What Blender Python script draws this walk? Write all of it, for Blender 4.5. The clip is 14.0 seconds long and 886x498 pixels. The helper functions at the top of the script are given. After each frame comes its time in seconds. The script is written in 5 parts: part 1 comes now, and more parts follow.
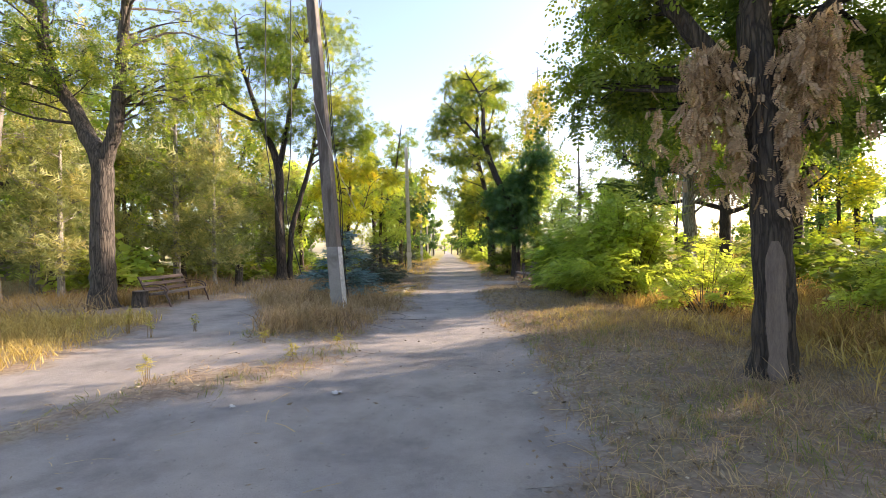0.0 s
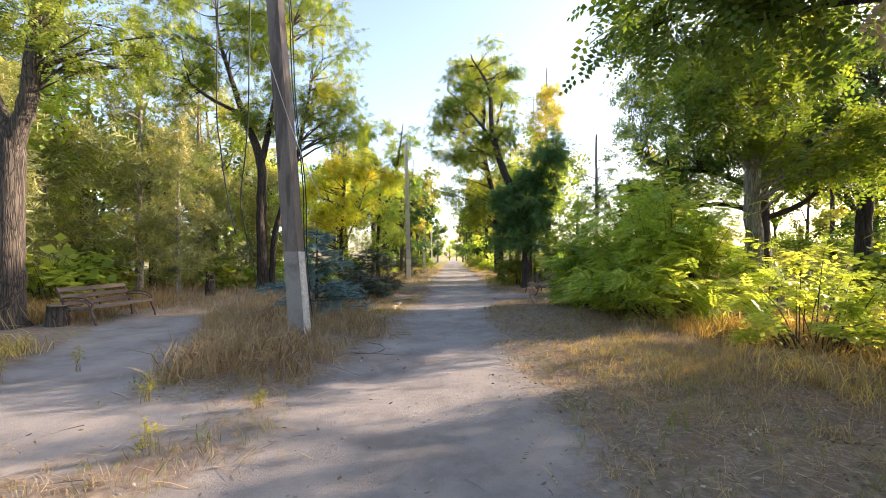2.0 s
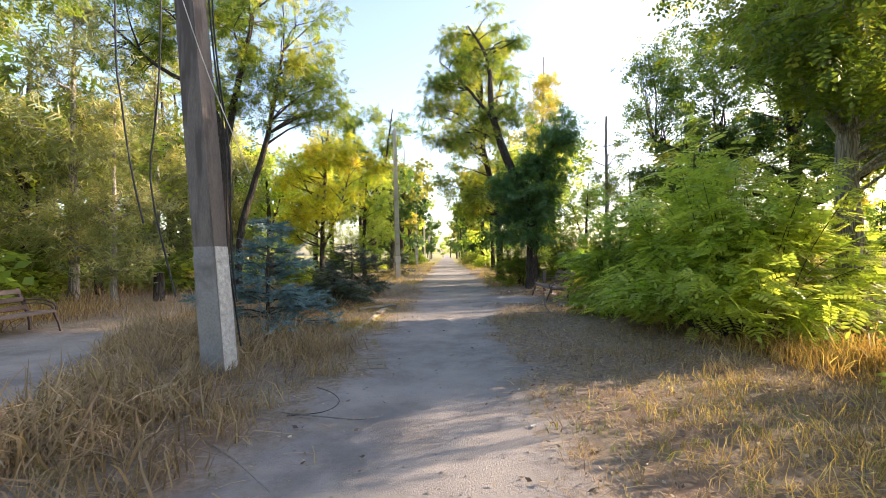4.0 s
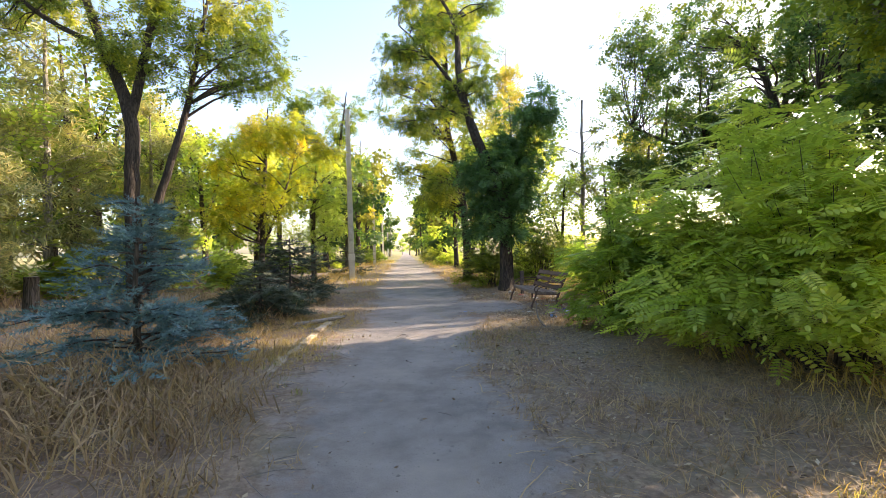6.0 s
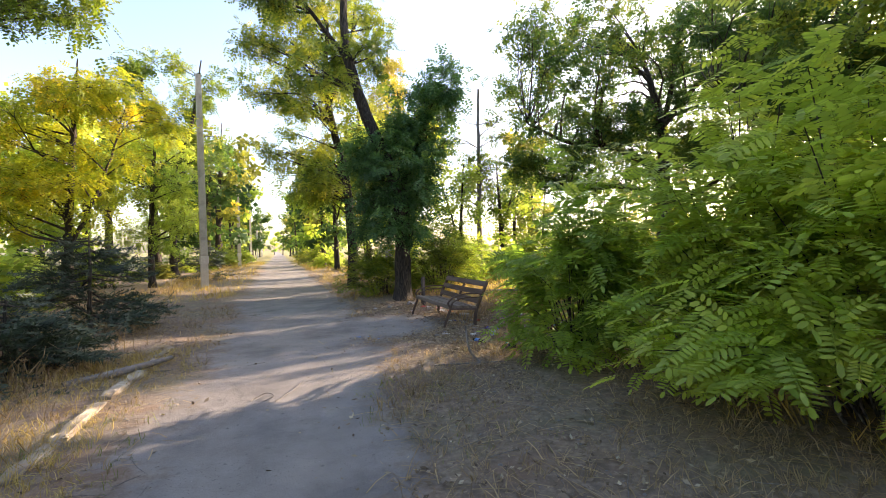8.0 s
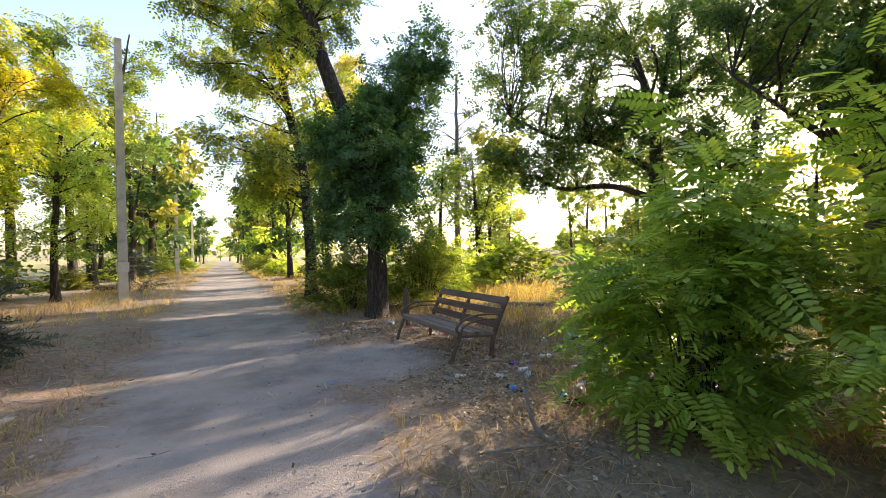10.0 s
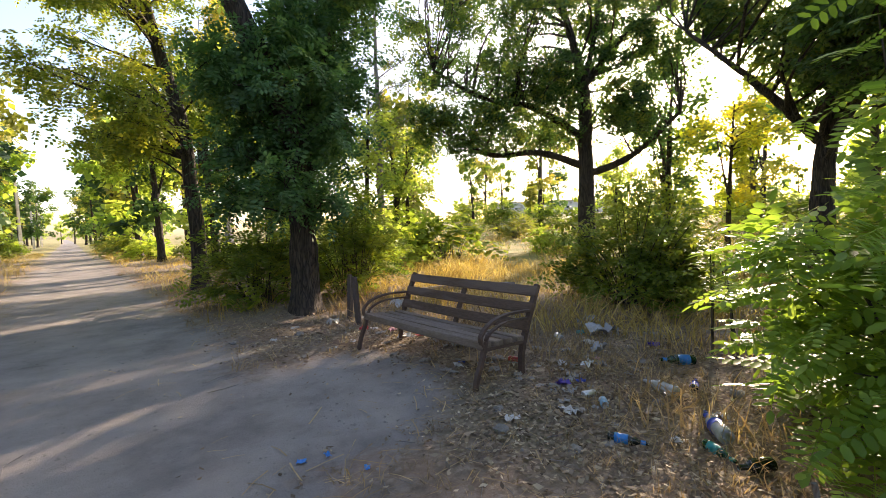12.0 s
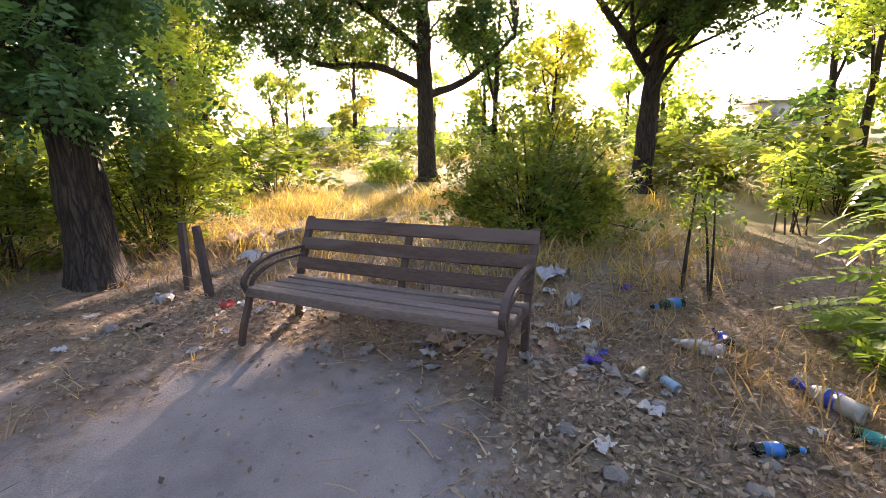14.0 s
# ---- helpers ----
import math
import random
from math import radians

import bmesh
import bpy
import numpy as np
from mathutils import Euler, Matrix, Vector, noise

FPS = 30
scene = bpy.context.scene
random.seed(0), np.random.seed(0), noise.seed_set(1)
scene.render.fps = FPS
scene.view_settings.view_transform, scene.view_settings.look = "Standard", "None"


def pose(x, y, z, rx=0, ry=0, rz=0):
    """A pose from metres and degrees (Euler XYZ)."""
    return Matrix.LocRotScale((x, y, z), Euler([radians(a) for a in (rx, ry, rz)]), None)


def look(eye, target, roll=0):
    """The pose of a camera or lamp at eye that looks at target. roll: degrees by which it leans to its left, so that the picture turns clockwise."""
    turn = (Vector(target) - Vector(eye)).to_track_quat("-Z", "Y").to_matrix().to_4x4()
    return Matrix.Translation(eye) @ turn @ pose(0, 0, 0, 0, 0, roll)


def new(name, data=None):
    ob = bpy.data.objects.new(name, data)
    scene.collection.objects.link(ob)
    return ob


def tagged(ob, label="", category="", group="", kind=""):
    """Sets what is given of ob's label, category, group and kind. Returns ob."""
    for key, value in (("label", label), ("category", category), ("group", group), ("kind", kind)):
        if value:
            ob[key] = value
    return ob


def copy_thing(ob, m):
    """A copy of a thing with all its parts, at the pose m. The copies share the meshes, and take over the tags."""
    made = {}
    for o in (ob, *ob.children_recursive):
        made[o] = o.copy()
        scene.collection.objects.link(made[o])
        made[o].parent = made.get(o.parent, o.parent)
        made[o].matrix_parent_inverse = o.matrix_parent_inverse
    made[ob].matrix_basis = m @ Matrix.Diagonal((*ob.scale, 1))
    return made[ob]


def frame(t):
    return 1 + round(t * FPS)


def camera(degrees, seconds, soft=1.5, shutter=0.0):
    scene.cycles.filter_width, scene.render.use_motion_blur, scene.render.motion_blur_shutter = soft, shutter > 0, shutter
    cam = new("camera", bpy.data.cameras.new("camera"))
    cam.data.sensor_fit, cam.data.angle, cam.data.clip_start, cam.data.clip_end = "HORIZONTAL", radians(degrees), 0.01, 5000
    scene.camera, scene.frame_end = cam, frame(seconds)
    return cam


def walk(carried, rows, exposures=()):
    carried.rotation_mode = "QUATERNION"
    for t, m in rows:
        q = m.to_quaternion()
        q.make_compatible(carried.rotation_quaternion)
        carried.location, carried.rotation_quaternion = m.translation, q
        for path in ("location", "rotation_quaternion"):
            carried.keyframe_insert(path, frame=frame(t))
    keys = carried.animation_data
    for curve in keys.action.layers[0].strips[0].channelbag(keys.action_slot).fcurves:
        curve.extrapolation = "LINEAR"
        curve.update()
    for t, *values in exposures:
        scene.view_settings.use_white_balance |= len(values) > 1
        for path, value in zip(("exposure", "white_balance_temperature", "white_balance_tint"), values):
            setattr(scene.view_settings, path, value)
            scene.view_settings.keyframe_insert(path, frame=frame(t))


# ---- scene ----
cam = camera(89.4, 14.0, 0.85)
EXPOSURE = 1.9
METRES, EYE, TILT, LEAN, TURN = 18.0, 1.5, 3.55, 0.0, 0.0
ROWS = [
    (0.0, 0.0, 0.0, 0.0, -0.06, -3.43, 1.04),
    (0.5, 0.0013, 0.0355, -0.0033, 0.08, -3.11, 0.83),
    (1.0, 0.0028, 0.074, -0.0047, 0.23, -2.79, 0.66),
    (1.5, 0.0052, 0.1105, -0.0065, 0.49, -2.62, 0.55),
    (2.0, 0.0102, 0.1507, -0.0091, 0.67, -2.56, 0.61),
    (4.5, 0.0101, 0.336, -0.0206, -0.84, -3.21, 0.87),
    (5.0, 0.0082, 0.3711, -0.022, -2.03, -3.36, 0.77),
    (5.5, 0.0103, 0.4096, -0.0253, -3.68, -3.28, 0.69),
    (6.0, 0.0079, 0.448, -0.0279, -5.4, -3.44, 0.67),
    (6.5, 0.0101, 0.4848, -0.0315, -10.4, -3.65, 0.33),
    (7.0, 0.0112, 0.5244, -0.0328, -16.06, -3.48, 0.05),
    (7.5, 0.0101, 0.5586, -0.0327, -18.86, -3.43, -0.24),
    (8.0, 0.0141, 0.596, -0.0334, -20.78, -3.54, -0.28),
    (8.5, 0.0136, 0.6321, -0.0366, -22.58, -3.32, -0.29),
    (9.0, 0.0186, 0.6674, -0.0398, -24.41, -3.19, -0.41),
    (11.5, 0.0288, 0.8416, -0.0506, -33.83, -3.12, -0.42),
    (12.0, 0.0292, 0.8759, -0.0524, -40.51, -5.83, -0.29),
    (12.5, 0.0341, 0.9043, -0.056, -48.16, -9.03, -0.94),
    (13.0, 0.043, 0.9361, -0.0592, -55.19, -11.75, -1.26),
    (13.5, 0.0458, 0.9635, -0.0595, -60.5, -13.17, -1.66),
    (14.0, 0.0547, 0.9927, -0.0622, -65.62, -14.4, -2.03),
]
walk(cam, [(t, pose(0, 0, EYE, TILT, LEAN, TURN) @ pose(METRES * x, METRES * y, METRES * z, 90 + pitch, roll, yaw)) for t, x, y, z, yaw, pitch, roll in ROWS],
     [(t, EXPOSURE + e, kelvin, tint) for t, e, kelvin, tint in ((0.0, 0.0, 7000, 20), (2.0, -0.05, 7000, 20), (5.0, 0.05, 7000, 18), (6.0, 0.15, 7000, 18), (6.6, 0.5, 6600, 24), (7.4, 0.15, 7000, 20),
                                                                  (9.0, 0.0, 7000, 20), (11.5, 0.05, 7000, 20), (12.0, -0.15, 7000, 20), (12.6, -0.08, 7000, 20), (13.2, 0.25, 7000, 27), (14.0, 0.4, 7000, 32))])

# ---- world, sun, exposure ----
SUN_AZ, SUN_EL = radians(73), radians(18.5)
world = bpy.data.worlds.new("sky")
scene.world = world
world.use_nodes = True
wn = world.node_tree
sky = wn.nodes.new("ShaderNodeTexSky")
sky.sky_type, sky.sun_disc = "NISHITA", False
sky.sun_elevation, sky.sun_rotation = SUN_EL, SUN_AZ
sky.air_density, sky.dust_density, sky.ozone_density = 1.0, 1.6, 1.3
bg = wn.nodes["Background"]
bg.inputs["Strength"].default_value = 0.15
wn.links.new(sky.outputs[0], bg.inputs["Color"])
sun_data = bpy.data.lights.new("sun", "SUN")
sun_data.energy, sun_data.angle, sun_data.color = 3.9, radians(0.5), (1.0, 0.86, 0.66)
sun = new("sun", sun_data)
toward = Vector((math.cos(SUN_EL) * math.sin(SUN_AZ), math.cos(SUN_EL) * math.cos(SUN_AZ), math.sin(SUN_EL)))
sun.matrix_world = look(toward * 100, (0, 0, 0))

rng = np.random.default_rng(7)


# ---- materials ----
def material(name, rough=0.8, metal=0.0):
    m = bpy.data.materials.new(name)
    m.use_nodes = True
    b = m.node_tree.nodes["Principled BSDF"]
    b.inputs["Roughness"].default_value, b.inputs["Metallic"].default_value = rough, metal
    return m, m.node_tree, b


def node(nt, kind, **inputs):
    n = nt.nodes.new(kind)
    for k, v in inputs.items():
        n.inputs[k.replace("_", " ")].default_value = v
    return n


def ramp(nt, fac, stops):
    r = nt.nodes.new("ShaderNodeValToRGB")
    while len(r.color_ramp.elements) < len(stops):
        r.color_ramp.elements.new(0.5)
    for e, (p, c) in zip(r.color_ramp.elements, stops):
        e.position, e.color = p, (*c, 1)
    nt.links.new(fac, r.inputs["Fac"])
    return r.outputs["Color"]


def coords(nt, sx=1, sy=1, sz=1):
    tc = nt.nodes.new("ShaderNodeTexCoord")
    mp = nt.nodes.new("ShaderNodeMapping")
    mp.inputs["Scale"].default_value = (sx, sy, sz)
    nt.links.new(tc.outputs["Object"], mp.inputs["Vector"])
    return mp.outputs["Vector"]


def noise_of(nt, vec, scale, detail=5, rough=0.6):
    n = node(nt, "ShaderNodeTexNoise", Scale=scale, Detail=detail, Roughness=rough)
    nt.links.new(vec, n.inputs["Vector"])
    return n.outputs["Fac"]


def mix(nt, fac, a, b, mode="MIX"):
    m = nt.nodes.new("ShaderNodeMix")
    m.data_type, m.blend_type = "RGBA", mode
    for v, i in ((fac, 0), (a, 6), (b, 7)):
        if isinstance(v, (int, float)):
            m.inputs[i].default_value = v
        elif isinstance(v, tuple):
            m.inputs[i].default_value = (*v, 1)
        else:
            nt.links.new(v, m.inputs[i])
    return m.outputs[2]


def bump(nt, b, height, strength=0.5, distance=0.02):
    n = node(nt, "ShaderNodeBump", Strength=strength, Distance=distance)
    nt.links.new(height, n.inputs["Height"])
    nt.links.new(n.outputs["Normal"], b.inputs["Normal"])


def surface(name, dark, light, scale=6, stretch=(1, 1, 1), rough=0.8, metal=0.0, relief=0.4, depth=0.01, fine=8, stain=None):
    """A plain grained surface: two scales of noise between two colours, with relief."""
    m, nt, b = material(name, rough, metal)
    v = coords(nt, *stretch)
    n1, n2 = noise_of(nt, v, scale), noise_of(nt, v, scale * fine, 4, 0.7)
    col = mix(nt, 0.5, ramp(nt, n1, [(0.32, dark), (0.68, light)]), ramp(nt, n2, [(0.3, dark), (0.7, light)]))
    if stain:
        s = noise_of(nt, v, scale * 0.35, 3)
        f = ramp(nt, s, [(0.52, (0, 0, 0)), (0.62, (1, 1, 1))])
        col = mix(nt, f, col, stain)
    nt.links.new(col, b.inputs["Base Color"])
    if relief:
        bump(nt, b, n2, relief, depth)
    return m


def bark(name, dark, light, relief=0.9):
    m, nt, b = material(name, 0.92)
    v = coords(nt, 7, 7, 0.75)
    n1 = noise_of(nt, v, 2.6, 7, 0.7)
    vo = node(nt, "ShaderNodeTexVoronoi", Scale=2.6)
    vo.feature = "DISTANCE_TO_EDGE"
    warp = nt.nodes.new("ShaderNodeVectorMath")
    warp.operation = "ADD"
    wob = node(nt, "ShaderNodeTexNoise", Scale=1.6, Detail=4.0)
    nt.links.new(v, wob.inputs["Vector"])
    nt.links.new(v, warp.inputs[0])
    nt.links.new(wob.outputs["Color"], warp.inputs[1])
    nt.links.new(warp.outputs[0], vo.inputs["Vector"])
    crack = ramp(nt, vo.outputs["Distance"], [(0.0, (0, 0, 0)), (0.2, (1, 1, 1))])
    base = ramp(nt, n1, [(0.3, dark), (0.7, light)])
    col = mix(nt, crack, tuple(c * 0.45 for c in dark), base)
    big = noise_of(nt, coords(nt), 1.7, 3)
    col = mix(nt, ramp(nt, big, [(0.45, (0, 0, 0)), (0.75, (0.5, 0.5, 0.5))]), col, tuple(0.8 * c for c in light))
    nt.links.new(col, b.inputs["Base Color"])
    h = mix(nt, 0.45, crack, ramp(nt, n1, [(0.2, (0, 0, 0)), (0.8, (1, 1, 1))]))
    bump(nt, b, h, relief, 0.03)
    return m


def foliage(name, stops, through_light=0.45, rough=0.55):
    """Leaves: the colour runs over the stops by each spray's tint; thin, so light comes through."""
    m, nt, b = material(name, rough)
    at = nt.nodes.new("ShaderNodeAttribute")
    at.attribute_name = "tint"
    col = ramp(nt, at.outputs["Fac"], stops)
    geo = nt.nodes.new("ShaderNodeNewGeometry")
    var = ramp(nt, geo.outputs["Random Per Island"], [(0.0, (0.75, 0.75, 0.72)), (1.0, (1.2, 1.15, 1.1))])
    col = mix(nt, 1.0, col, var, "MULTIPLY")
    nt.links.new(col, b.inputs["Base Color"])
    tr = nt.nodes.new("ShaderNodeBsdfTranslucent")
    warm = mix(nt, 1.0, col, (1.5, 1.45, 0.7), "MULTIPLY")
    nt.links.new(warm, tr.inputs["Color"])
    ms = nt.nodes.new("ShaderNodeMixShader")
    ms.inputs[0].default_value = through_light
    out = nt.nodes["Material Output"]
    nt.links.new(b.outputs[0], ms.inputs[1])
    nt.links.new(tr.outputs[0], ms.inputs[2])
    nt.links.new(ms.outputs[0], out.inputs["Surface"])
    return m


def plain(name, colour, rough=0.5, metal=0.0, transmission=0.0):
    m, nt, b = material(name, rough, metal)
    n = noise_of(nt, coords(nt), 30, 3)
    col = mix(nt, 1.0, ramp(nt, n, [(0.3, (0.8, 0.8, 0.8)), (0.7, (1.1, 1.1, 1.1))]), colour, "MULTIPLY")
    nt.links.new(col, b.inputs["Base Color"])
    b.inputs["Transmission Weight"].default_value = transmission
    return m


BARK_DARK = bark("dark_bark", (0.03, 0.022, 0.017), (0.105, 0.08, 0.063))
BARK_GREY = bark("grey_bark", (0.045, 0.036, 0.03), (0.155, 0.128, 0.107))
BARK_PALE = bark("pale_bark", (0.20, 0.18, 0.15), (0.45, 0.42, 0.38), 0.5)
DEADWOOD = surface("bare_deadwood", (0.10, 0.085, 0.075), (0.30, 0.27, 0.25), 5, (5, 5, 0.6), 0.85, relief=0.6)
BARE_WOOD = surface("bare_brown_wood", (0.085, 0.06, 0.05), (0.19, 0.145, 0.12), 4, (6, 6, 0.5), 0.8, relief=0.5)
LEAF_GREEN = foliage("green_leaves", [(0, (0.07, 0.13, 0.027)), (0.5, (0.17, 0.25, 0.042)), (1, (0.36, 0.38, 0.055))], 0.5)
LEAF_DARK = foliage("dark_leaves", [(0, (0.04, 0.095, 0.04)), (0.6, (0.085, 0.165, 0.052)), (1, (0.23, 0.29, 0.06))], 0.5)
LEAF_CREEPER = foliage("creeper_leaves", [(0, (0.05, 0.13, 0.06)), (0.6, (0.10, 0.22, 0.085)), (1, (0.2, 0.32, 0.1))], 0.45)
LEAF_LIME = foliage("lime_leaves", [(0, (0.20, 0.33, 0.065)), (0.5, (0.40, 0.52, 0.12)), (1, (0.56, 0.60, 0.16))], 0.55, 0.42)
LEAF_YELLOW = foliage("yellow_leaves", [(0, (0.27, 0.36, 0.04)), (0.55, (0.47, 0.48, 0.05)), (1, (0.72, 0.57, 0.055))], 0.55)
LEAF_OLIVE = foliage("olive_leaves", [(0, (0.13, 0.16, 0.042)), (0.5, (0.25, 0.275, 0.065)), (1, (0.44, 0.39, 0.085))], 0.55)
LEAF_DEAD = foliage("withered_leaves", [(0, (0.25, 0.16, 0.10)), (0.5, (0.40, 0.28, 0.19)), (1, (0.55, 0.42, 0.30))], 0.3, 0.8)
NEEDLE_PINE = foliage("pine_needles", [(0, (0.16, 0.20, 0.09)), (0.5, (0.31, 0.34, 0.155)), (1, (0.56, 0.48, 0.24))], 0.45)
NEEDLE_BLUE = foliage("blue_needles", [(0, (0.035, 0.09, 0.115)), (0.5, (0.09, 0.19, 0.235)), (1, (0.2, 0.35, 0.41))], 0.2)
NEEDLE_DARK = foliage("dark_needles", [(0, (0.018, 0.035, 0.022)), (0.6, (0.04, 0.065, 0.04)), (1, (0.10, 0.12, 0.06))], 0.15)
GRASS_GOLD = foliage("golden_grass", [(0, (0.27, 0.18, 0.065)), (0.5, (0.46, 0.35, 0.13)), (1, (0.63, 0.53, 0.25))], 0.4, 0.7)
GRASS_GREY = foliage("withered_grass", [(0, (0.18, 0.125, 0.085)), (0.5, (0.33, 0.24, 0.16)), (1, (0.50, 0.385, 0.25))], 0.3, 0.8)
GRASS_RUST = foliage("rusty_grass", [(0, (0.22, 0.13, 0.06)), (0.5, (0.37, 0.245, 0.105)), (1, (0.52, 0.39, 0.18))], 0.45, 0.7)
GRASS_GREEN = foliage("green_grass", [(0, (0.08, 0.12, 0.03)), (0.5, (0.17, 0.21, 0.05)), (1, (0.33, 0.31, 0.09))], 0.4, 0.6)
LITTER = foliage("fallen_leaves", [(0, (0.10, 0.07, 0.05)), (0.4, (0.25, 0.19, 0.14)), (0.8, (0.45, 0.38, 0.28)), (1, (0.62, 0.57, 0.47))], 0.1, 0.85)


# ---- mesh tools ----
def link_mesh(name, v, f, mat, parent=None, tint=None, smooth=False):
    """One mesh object from arrays; f holds faces of one size (n, 3) or (n, 4)."""
    me = bpy.data.meshes.new(name)
    v, f = np.asarray(v, np.float32), np.asarray(f, np.int32)
    k = f.shape[1]
    me.vertices.add(len(v))
    me.vertices.foreach_set("co", v.ravel())
    me.loops.add(f.size)
    me.loops.foreach_set("vertex_index", f.ravel())
    me.polygons.add(len(f))
    me.polygons.foreach_set("loop_start", np.arange(0, f.size, k, dtype=np.int32))
    me.polygons.foreach_set("loop_total", np.full(len(f), k, np.int32))
    if smooth:
        me.polygons.foreach_set("use_smooth", np.ones(len(f), bool))
    if tint is not None:
        me.attributes.new("tint", "FLOAT", "POINT").data.foreach_set("value", np.asarray(tint, np.float32))
    me.update(calc_edges=True)
    me.materials.append(mat)
    ob = new(name, me)
    if parent:
        ob.parent = parent
    return ob


def part(name, bm, mat, parent=None, label="", smooth=False):
    me = bpy.data.meshes.new(name)
    bmesh.ops.recalc_face_normals(bm, faces=bm.faces)
    if smooth:
        for f in bm.faces:
            f.smooth = True
    bm.to_mesh(me)
    bm.free()
    me.materials.append(mat)
    ob = new(name, me)
    if parent:
        ob.parent = parent
    return tagged(ob, label)


def empty(name, at=(0, 0, 0), rz=0):
    ob = new(name)
    ob.empty_display_size = 0.2
    ob.matrix_world = pose(*at, 0, 0, rz)
    return ob


def box(size, at=(0, 0, 0), bevel=0.006, turn=None, bm=None):
    bm = bm or bmesh.new()
    g = bmesh.ops.create_cube(bm, size=1)
    bmesh.ops.scale(bm, vec=size, verts=g["verts"])
    if bevel:
        es = list({e for v in g["verts"] for e in v.link_edges})
        r = bmesh.ops.bevel(bm, geom=es, offset=bevel, segments=2, affect="EDGES", profile=0.6)
        vs = list({v for f in r["faces"] for v in f.verts} | {v for v in g["verts"] if v.is_valid})
    else:
        vs = g["verts"]
    if turn:
        bmesh.ops.transform(bm, matrix=turn, verts=vs)
    bmesh.ops.translate(bm, vec=at, verts=vs)
    return bm


def unit(a):
    return a / np.maximum(np.linalg.norm(a, axis=-1, keepdims=True), 1e-9)


def smooth_path(pts, n):
    """Catmull-Rom through the points."""
    p = np.asarray(pts, float)
    p = np.vstack([2 * p[0] - p[1], p, 2 * p[-1] - p[-2]])
    out = []
    for u in np.linspace(0, len(p) - 3 - 1e-6, n):
        i = int(u)
        t = u - i
        a, b, c, d = p[i:i + 4]
        out.append(0.5 * (2 * b + (c - a) * t + (2 * a - 5 * b + 4 * c - d) * t * t + (3 * b - a - 3 * c + d) * t ** 3))
    return np.array(out)


def tube(path, radii, sides=7, rough=0.0, r=rng):
    """Vertices and quads of a tapered tube along a path."""
    path = np.asarray(path, float)
    radii = np.broadcast_to(radii, len(path))
    tang = unit(np.gradient(path, axis=0))
    ref = np.array([1.0, 0, 0]) if abs(tang[:, 0]).mean() < 0.8 else np.array([0, 1.0, 0])
    u = unit(np.cross(tang, ref))
    w = np.cross(tang, u)
    a = np.linspace(0, 2 * np.pi, sides, endpoint=False)
    ring = np.cos(a)[None, :, None] * u[:, None] + np.sin(a)[None, :, None] * w[:, None]
    rad = radii[:, None] * (1 + rough * r.normal(size=(1, sides)) + 0.4 * rough * r.normal(size=(len(path), sides)))
    v = (path[:, None] + ring * rad[..., None]).reshape(-1, 3)
    i, j = np.meshgrid(np.arange(len(path) - 1), np.arange(sides), indexing="ij")
    k = (j + 1) % sides
    f = np.stack([i * sides + j, i * sides + k, (i + 1) * sides + k, (i + 1) * sides + j], -1).reshape(-1, 4)
    cap = [[0, s, s + 1, s + 2] for s in range(1, sides - 2, 2)] if sides % 2 == 0 else []
    if cap:
        f = np.vstack([f, cap, np.array(cap)[:, ::-1] + (len(path) - 1) * sides])
    return v, f


def join(parts):
    vs, fs, o = [], [], 0
    for v, f in parts:
        vs.append(v)
        fs.append(f + o)
        o += len(v)
    return np.vstack(vs), np.vstack(fs)


# ---- leaf sprays: (vertices, quads), along +y, in units of the spray's length ----
def rhomb(base, tip, width, fold=0.15):
    base, tip = np.array(base, float), np.array(tip, float)
    d = tip - base
    side = unit(np.cross(d, [0, 0, 1]))
    mid = base + d * 0.45
    return [base, mid + side * width + [0, 0, fold * width], tip, mid - side * width + [0, 0, fold * width]]


def pinnate(pairs, length=0.34, width=0.075, droop=0.25):
    v = []
    for i in range(pairs):
        y = 0.15 + 0.8 * i / pairs
        z = -droop * y * y
        for s in (-1, 1):
            v += rhomb((0.01 * s, y, z), (s * length * (1 - 0.3 * abs(y - 0.5)), y + 0.10, z - 0.06), width)
    v += rhomb((0, 0.93, -droop * 0.86), (0, 1.22, -droop * 1.3), width)
    v += [[-0.008, 0, 0], [0.008, 0, 0], [0.006, 0.95, -droop * 0.9], [-0.006, 0.95, -droop * 0.9]]
    v = np.array(v)
    return v, np.arange(len(v)).reshape(-1, 4)


